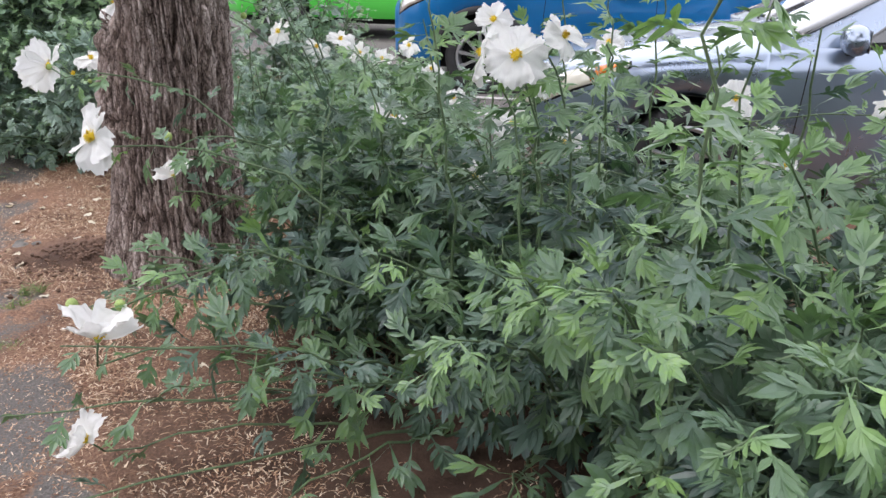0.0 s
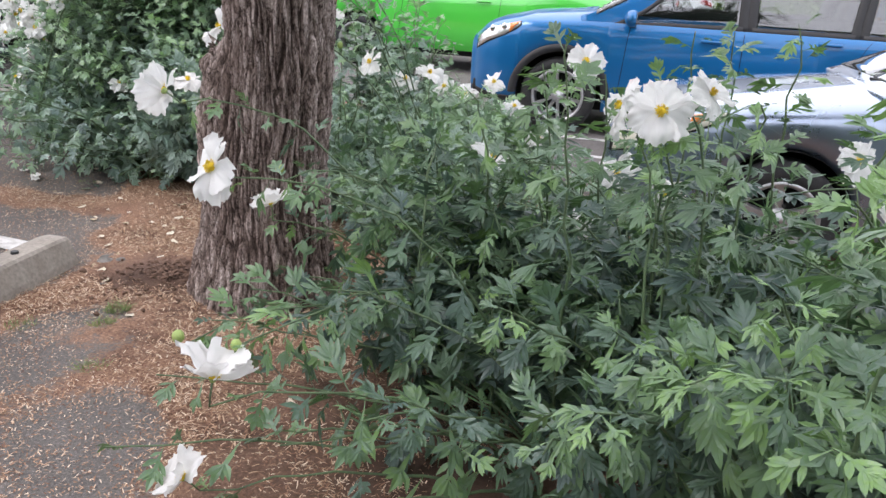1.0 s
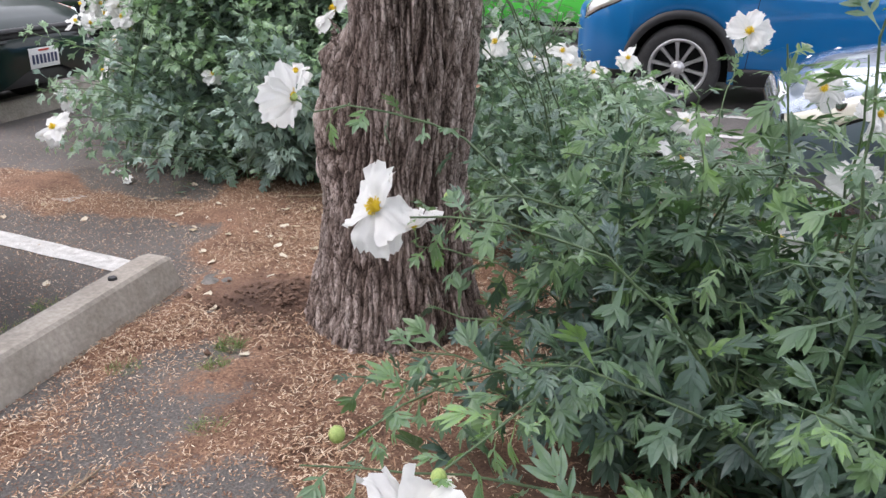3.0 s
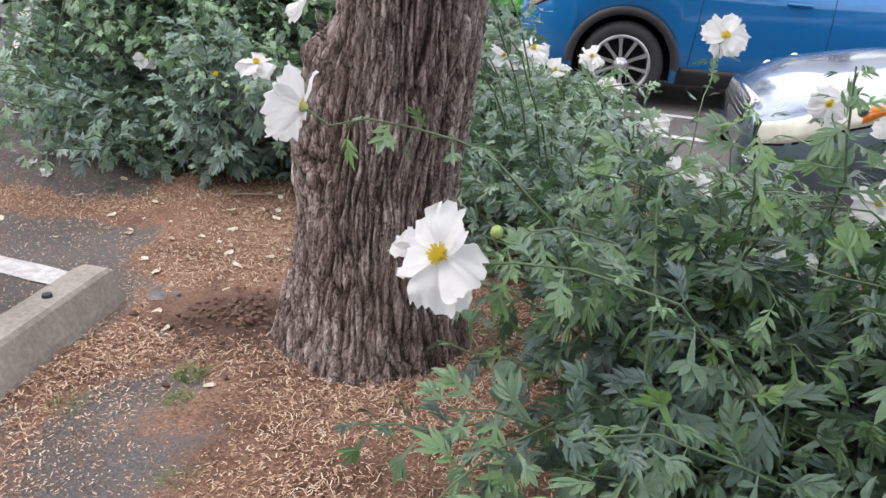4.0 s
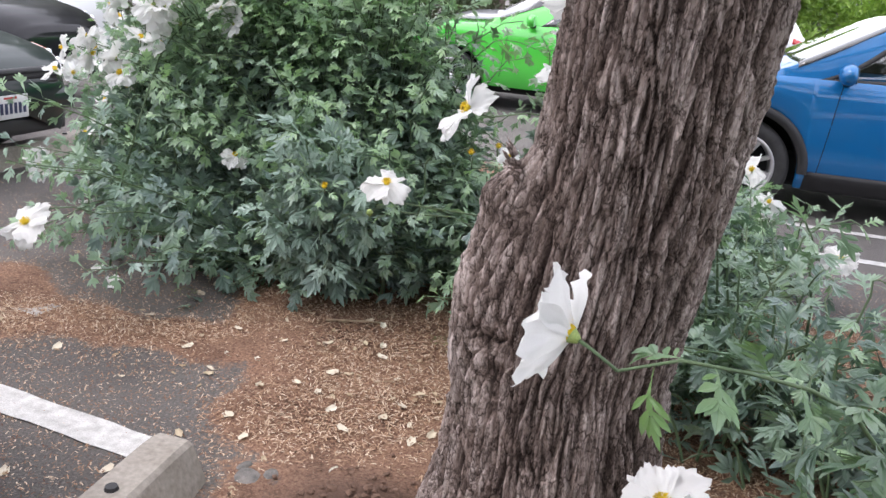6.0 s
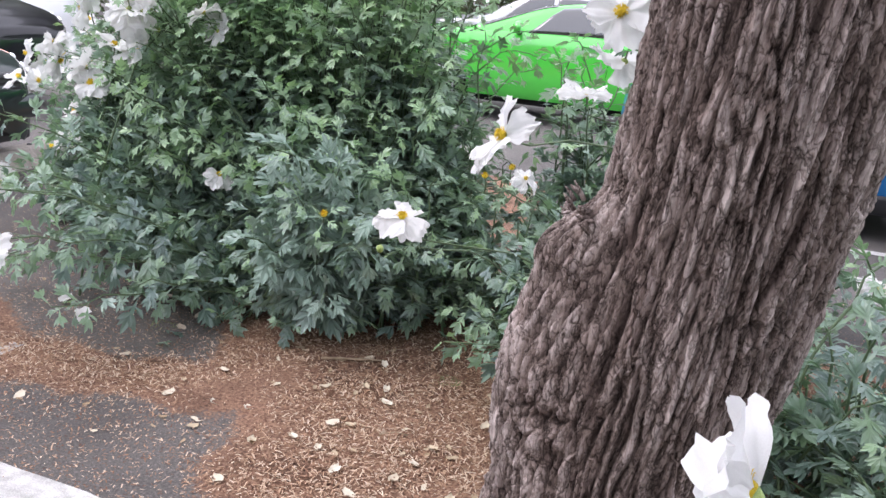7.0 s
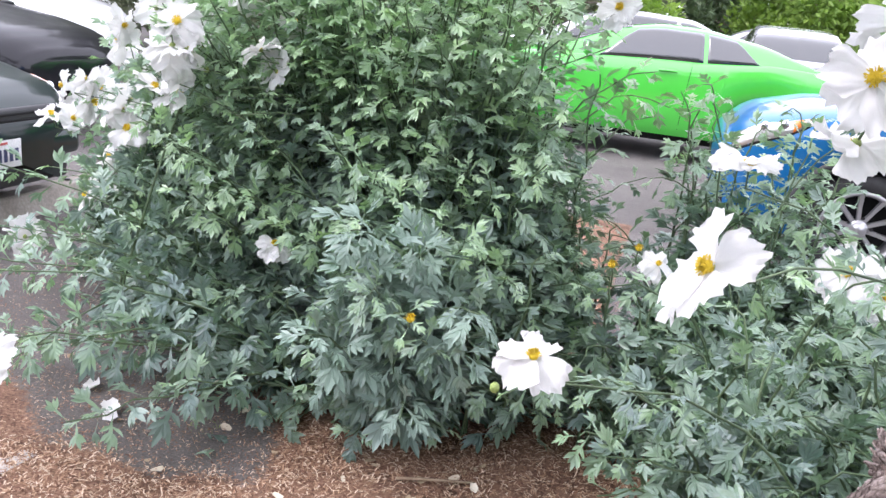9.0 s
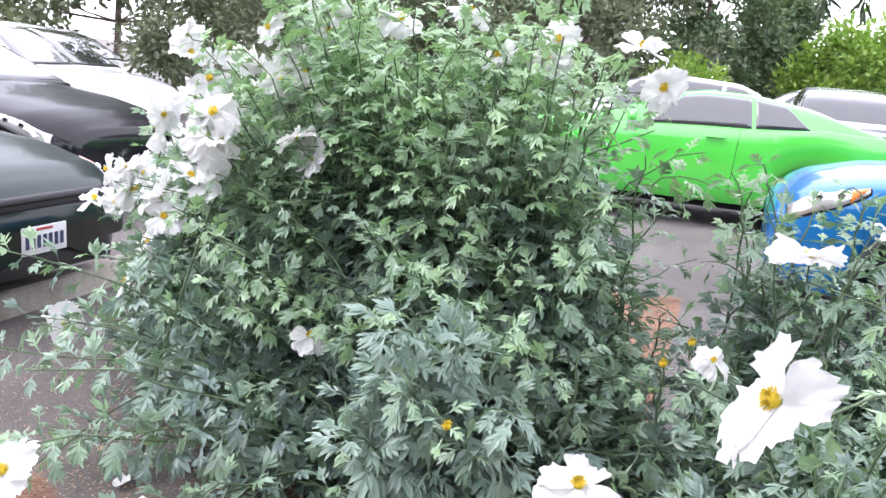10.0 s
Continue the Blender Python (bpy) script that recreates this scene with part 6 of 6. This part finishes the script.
def tuft(x, y, n, r, h):
    p = Pile()
    for _ in range(n):
        a, q = rng.uniform(0, 6.28), r * math.sqrt(rng.random())
        b = np.array([x + q * math.cos(a), y + q * math.sin(a), 0.005])
        d = np.array([rng.gauss(0, 0.6), rng.gauss(0, 0.6), 1.0]) * h * rng.uniform(0.5, 1.2)
        s = np.array([math.cos(a), math.sin(a), 0]) * 0.0013
        p.add([b - s, b + s, b + d * 0.5 + s, b + d * 0.5 - s, b + d * np.array([1.5, 1.5, 0.85])], [(0, 1, 2), (0, 2, 3), (3, 2, 4)], rng.random() * 0.6)
    ob = tagged(put("grass_tuft", p.mesh(M_GRASS)), "low tuft of green grass in a crack", "grass", "grass tufts")
    return ob


for x, y, n, r, h in ((-1.70, 3.28, 150, 0.05, 0.04), (-1.67, 3.14, 110, 0.045, 0.035), (-1.96, 3.03, 80, 0.06, 0.02), (-1.485, 2.81, 70, 0.05, 0.035), (-2.56, 3.34, 110, 0.07, 0.03), (-2.52, 3.12, 90, 0.08, 0.03), (-1.82, 4.95, 60, 0.05, 0.03), (-1.55, 5.0, 60, 0.06, 0.03), (-3.05, 4.95, 30, 0.06, 0.02)):
    tuft(x, y, n, r, h)

for x, y, s, z in ((-3.03, 4.89, 0.12, 20), (-2.91, 4.77, 0.12, 140), (-2.42, 3.28, 0.09, 60), (-2.40, 3.22, 0.08, 200), (-2.5, 3.42, 0.08, 300)):
    tagged(put("fallen_leaf", LEAF_MESH[rng.randrange(9)], m=pose(x, y, 0.022, rng.uniform(-8, 8), rng.uniform(-8, 8), z) @ Matrix.Scale(s, 4)), "green cut leaf fallen on the ground", "fallen leaf", "fallen leaves")

# loose stones and lumps of asphalt in the litter
M_STONE = mottled("stone", (0.10, 0.095, 0.09), (0.22, 0.20, 0.18), 30, 0.9)
for x, y, s in ((-2.08, 3.75, 0.05), (-2.03, 3.79, 0.035), (-2.12, 3.80, 0.03), (-1.80, 3.55, 0.022), (-1.92, 3.5, 0.016), (-1.75, 3.9, 0.02), (-1.7, 3.66, 0.02), (-1.9, 3.9, 0.018)):
    bm = bmesh.new()
    bmesh.ops.create_icosphere(bm, subdivisions=2, radius=s, matrix=Matrix.Diagonal((1, rng.uniform(0.6, 0.9), 0.35, 1)))
    for v in bm.verts:
        v.co *= 1 + 0.25 * noise.noise(v.co * 40 + Vector((x * 9, y * 9, 0)))
    tagged(put("stone", bm_mesh(bm, M_STONE), m=pose(x, y, 0.012, 0, 0, rng.uniform(0, 360))), "small dark lump of broken asphalt in the litter", "stone", "stones")


# crumbled soil heaped at the foot of the trunk
M_SOIL = mottled("dark_soil", (0.10, 0.058, 0.04), (0.20, 0.122, 0.085), 25, 0.95, 260, 0.6)
clods = Pile()
for k in range(280):
    x, y = rng.gauss(-1.68, 0.15), rng.gauss(3.66, 0.14)
    if math.hypot(x + 1.19, y - 3.7) < 0.36:
        continue
    bm = bmesh.new()
    r = rng.uniform(0.003, 0.013) if k % 14 else rng.uniform(0.012, 0.02)
    bmesh.ops.create_icosphere(bm, subdivisions=1, radius=r, matrix=Matrix.Translation((x, y, 0.022 + 0.035 * math.exp(-((x + 1.72) / 0.2) ** 2 - ((y - 3.7) / 0.18) ** 2))) @ Matrix.Diagonal((1, rng.uniform(0.6, 1), 0.6, 1)))
    clods.add([tuple(v.co + Vector((rng.uniform(-0.3, 0.3), rng.uniform(-0.3, 0.3), rng.uniform(-0.2, 0.2))) * r) for v in bm.verts], [[v.index for v in f.verts] for f in bm.faces])
    bm.free()
tagged(put("soil_clods", clods.mesh(M_SOIL)), "dark crumbled soil heaped beside the trunk", "soil", kind="stuff")


# ---- trees and hedges behind the cars ----
def far_tree(x, y, height, spread, low, mat, seed, leaf, count, label, trunk_r=0.14, clumps=34):
    rng = random.Random(seed)
    g = np.random.default_rng(seed)
    ob = thing("tree", label, "tree", pose(x, y, 0), "trees beyond the car park")
    trunk, crown = Pile(), Pile()
    k = np.linspace(0, 1, 7)
    pts = np.stack([0.12 * np.sin(3 * k + seed), 0.1 * np.cos(2 * k + seed), k * height * 0.8 - 0.05], 1)
    trunk.add(*tube(pts, np.interp(k, [0, 1], [trunk_r, trunk_r * 0.25]), 9), 0.5)
    put("trunk", trunk.mesh(M_BARK, True, "plate"), ob)
    centres = []
    for i in range(clumps):
        a, r = rng.uniform(0, 6.28), math.sqrt(rng.random())
        z = low + (height - low) * rng.random() ** 0.8
        taper = math.sqrt(max(0.06, 1 - ((z - low) / (height - low) * 1.05 - 0.25) ** 2 * 1.1))
        c = np.array([spread * r * taper * math.cos(a), spread * r * taper * math.sin(a), z])
        centres.append((c, spread * rng.uniform(0.22, 0.42)))
        s = pts[min(6, 1 + int(5 * z / height))]
        limb = Pile()
        limb.add(*tube([s, (s + c) / 2 + [0, 0, -0.1], c], [trunk_r * 0.3, trunk_r * 0.16, 0.01], 5), 0.5)
        put("limb", limb.mesh(M_BARK, True, "plate"), ob)
    per = count // clumps
    vs, ts, ages = [], [], []
    for q, (c, rad) in enumerate(centres):
        d = g.normal(0, 1, (per, 3))
        d /= np.linalg.norm(d, axis=1)[:, None]
        o = c + d * rad * (0.25 + 0.8 * g.random((per, 1)))
        w = d * 0.6 + g.normal(0, 0.6, (per, 3))
        w /= np.linalg.norm(w, axis=1)[:, None]
        s = np.cross(w, g.normal(0, 1, (per, 3)))
        s /= np.linalg.norm(s, axis=1)[:, None] + 1e-9
        ln = leaf * g.uniform(0.6, 1.3, (per, 1))
        up = np.cross(s, w) * 0.1
        v = np.stack([o, o + w * ln * 0.45 + s * ln * 0.26 + up * ln, o + w * ln, o + w * ln * 0.45 - s * ln * 0.26 + up * ln], 1)
        vs.append(v.reshape(-1, 3))
        base = (np.arange(per) * 4 + q * per * 4)[:, None]
        ts += [base + np.array([[0, 1, 2]]), base + np.array([[0, 2, 3]])]
        ages.append(np.repeat(np.clip(g.normal(0.35, 0.2, per) + rng.uniform(-0.15, 0.2), 0, 1), 4))
    cr = put("crown", tri_mesh(np.concatenate(vs), np.concatenate(ts), mat, {"age_tone": np.concatenate(ages)}), ob)
    cr["kind"] = "stuff"


M_OLIVE = leafy("olive_foliage", (0.20, 0.23, 0.12), (0.08, 0.10, 0.06), 0.6, 0.15, (0.12, 0.13, 0.08))
M_BRIGHT = leafy("bright_foliage", (0.32, 0.46, 0.07), (0.14, 0.24, 0.04), 0.5, 0.3, (0.2, 0.3, 0.08))
M_DEEP = leafy("deep_foliage", (0.17, 0.24, 0.11), (0.075, 0.125, 0.075), 0.55, 0.18, (0.07, 0.10, 0.06))
OL, DP, BR = "dusty olive-green conifer-like tree behind the parked cars", "dark green broad tree beyond the car park", "bright yellow-green rounded tree beyond the car park"
for x, y, h, s, lo, mat, leaf, n, lab in (
        (-9.0, 14.6, 4.8, 2.1, 0.4, M_OLIVE, 0.11, 26000, OL), (-7.6, 20.0, 6.0, 2.4, 0.5, M_OLIVE, 0.15, 18000, OL), (-11.5, 19.0, 6.5, 2.8, 0.6, M_OLIVE, 0.2, 11000, OL), (-5.2, 21.5, 6.4, 2.2, 0.5, M_OLIVE, 0.15, 17000, OL),
        (-6.6, 28.0, 8.0, 3.6, 0.8, M_OLIVE, 0.26, 11000, OL), (-3.1, 31.0, 8.6, 2.5, 0.5, M_DEEP, 0.26, 12000, DP), (-0.9, 34.0, 4.6, 1.7, 0.3, M_DEEP, 0.24, 8000, DP), (-14.0, 30.0, 9.0, 4.0, 0.8, M_DEEP, 0.32, 9000, DP),
        (2.1, 30.0, 3.2, 2.5, 0.3, M_BRIGHT, 0.22, 12000, BR), (6.6, 30.5, 3.4, 2.7, 0.3, M_BRIGHT, 0.24, 11000, BR), (-2.9, 23.5, 2.3, 1.0, 0.2, M_BRIGHT, 0.16, 4500, "low yellow-green bush beyond the car park"),
        (12.5, 33.0, 7.0, 3.6, 0.6, M_DEEP, 0.3, 9000, DP), (20.0, 40.0, 9.0, 5.0, 0.8, M_DEEP, 0.36, 8000, DP), (-20.0, 24.0, 8.0, 4.0, 0.8, M_OLIVE, 0.3, 9000, OL), (0.5, 40.0, 2.6, 3.0, 0.2, M_DEEP, 0.26, 6000, "low dark hedge beyond the car park"), (5.5, 41.0, 2.8, 3.4, 0.2, M_DEEP, 0.26, 6000, "low dark hedge beyond the car park")):
    far_tree(x, y, h, s, lo, mat, int(abs(x * 13 + y * 7)), leaf, n, lab)

# unseen trees added round the rest of the car park, for reflections and blocked sky
for k in range(11):
    a = radians(200 + 14 * k)
    far_tree(17 * math.cos(a), 2 + 15 * math.sin(a), 4.6 + (k % 3), 3.0, 0.6, (M_DEEP, M_OLIVE, M_DEEP)[k % 3], 400 + k, 0.55, 3600, DP if k % 3 != 1 else OL, 0.2, 24)
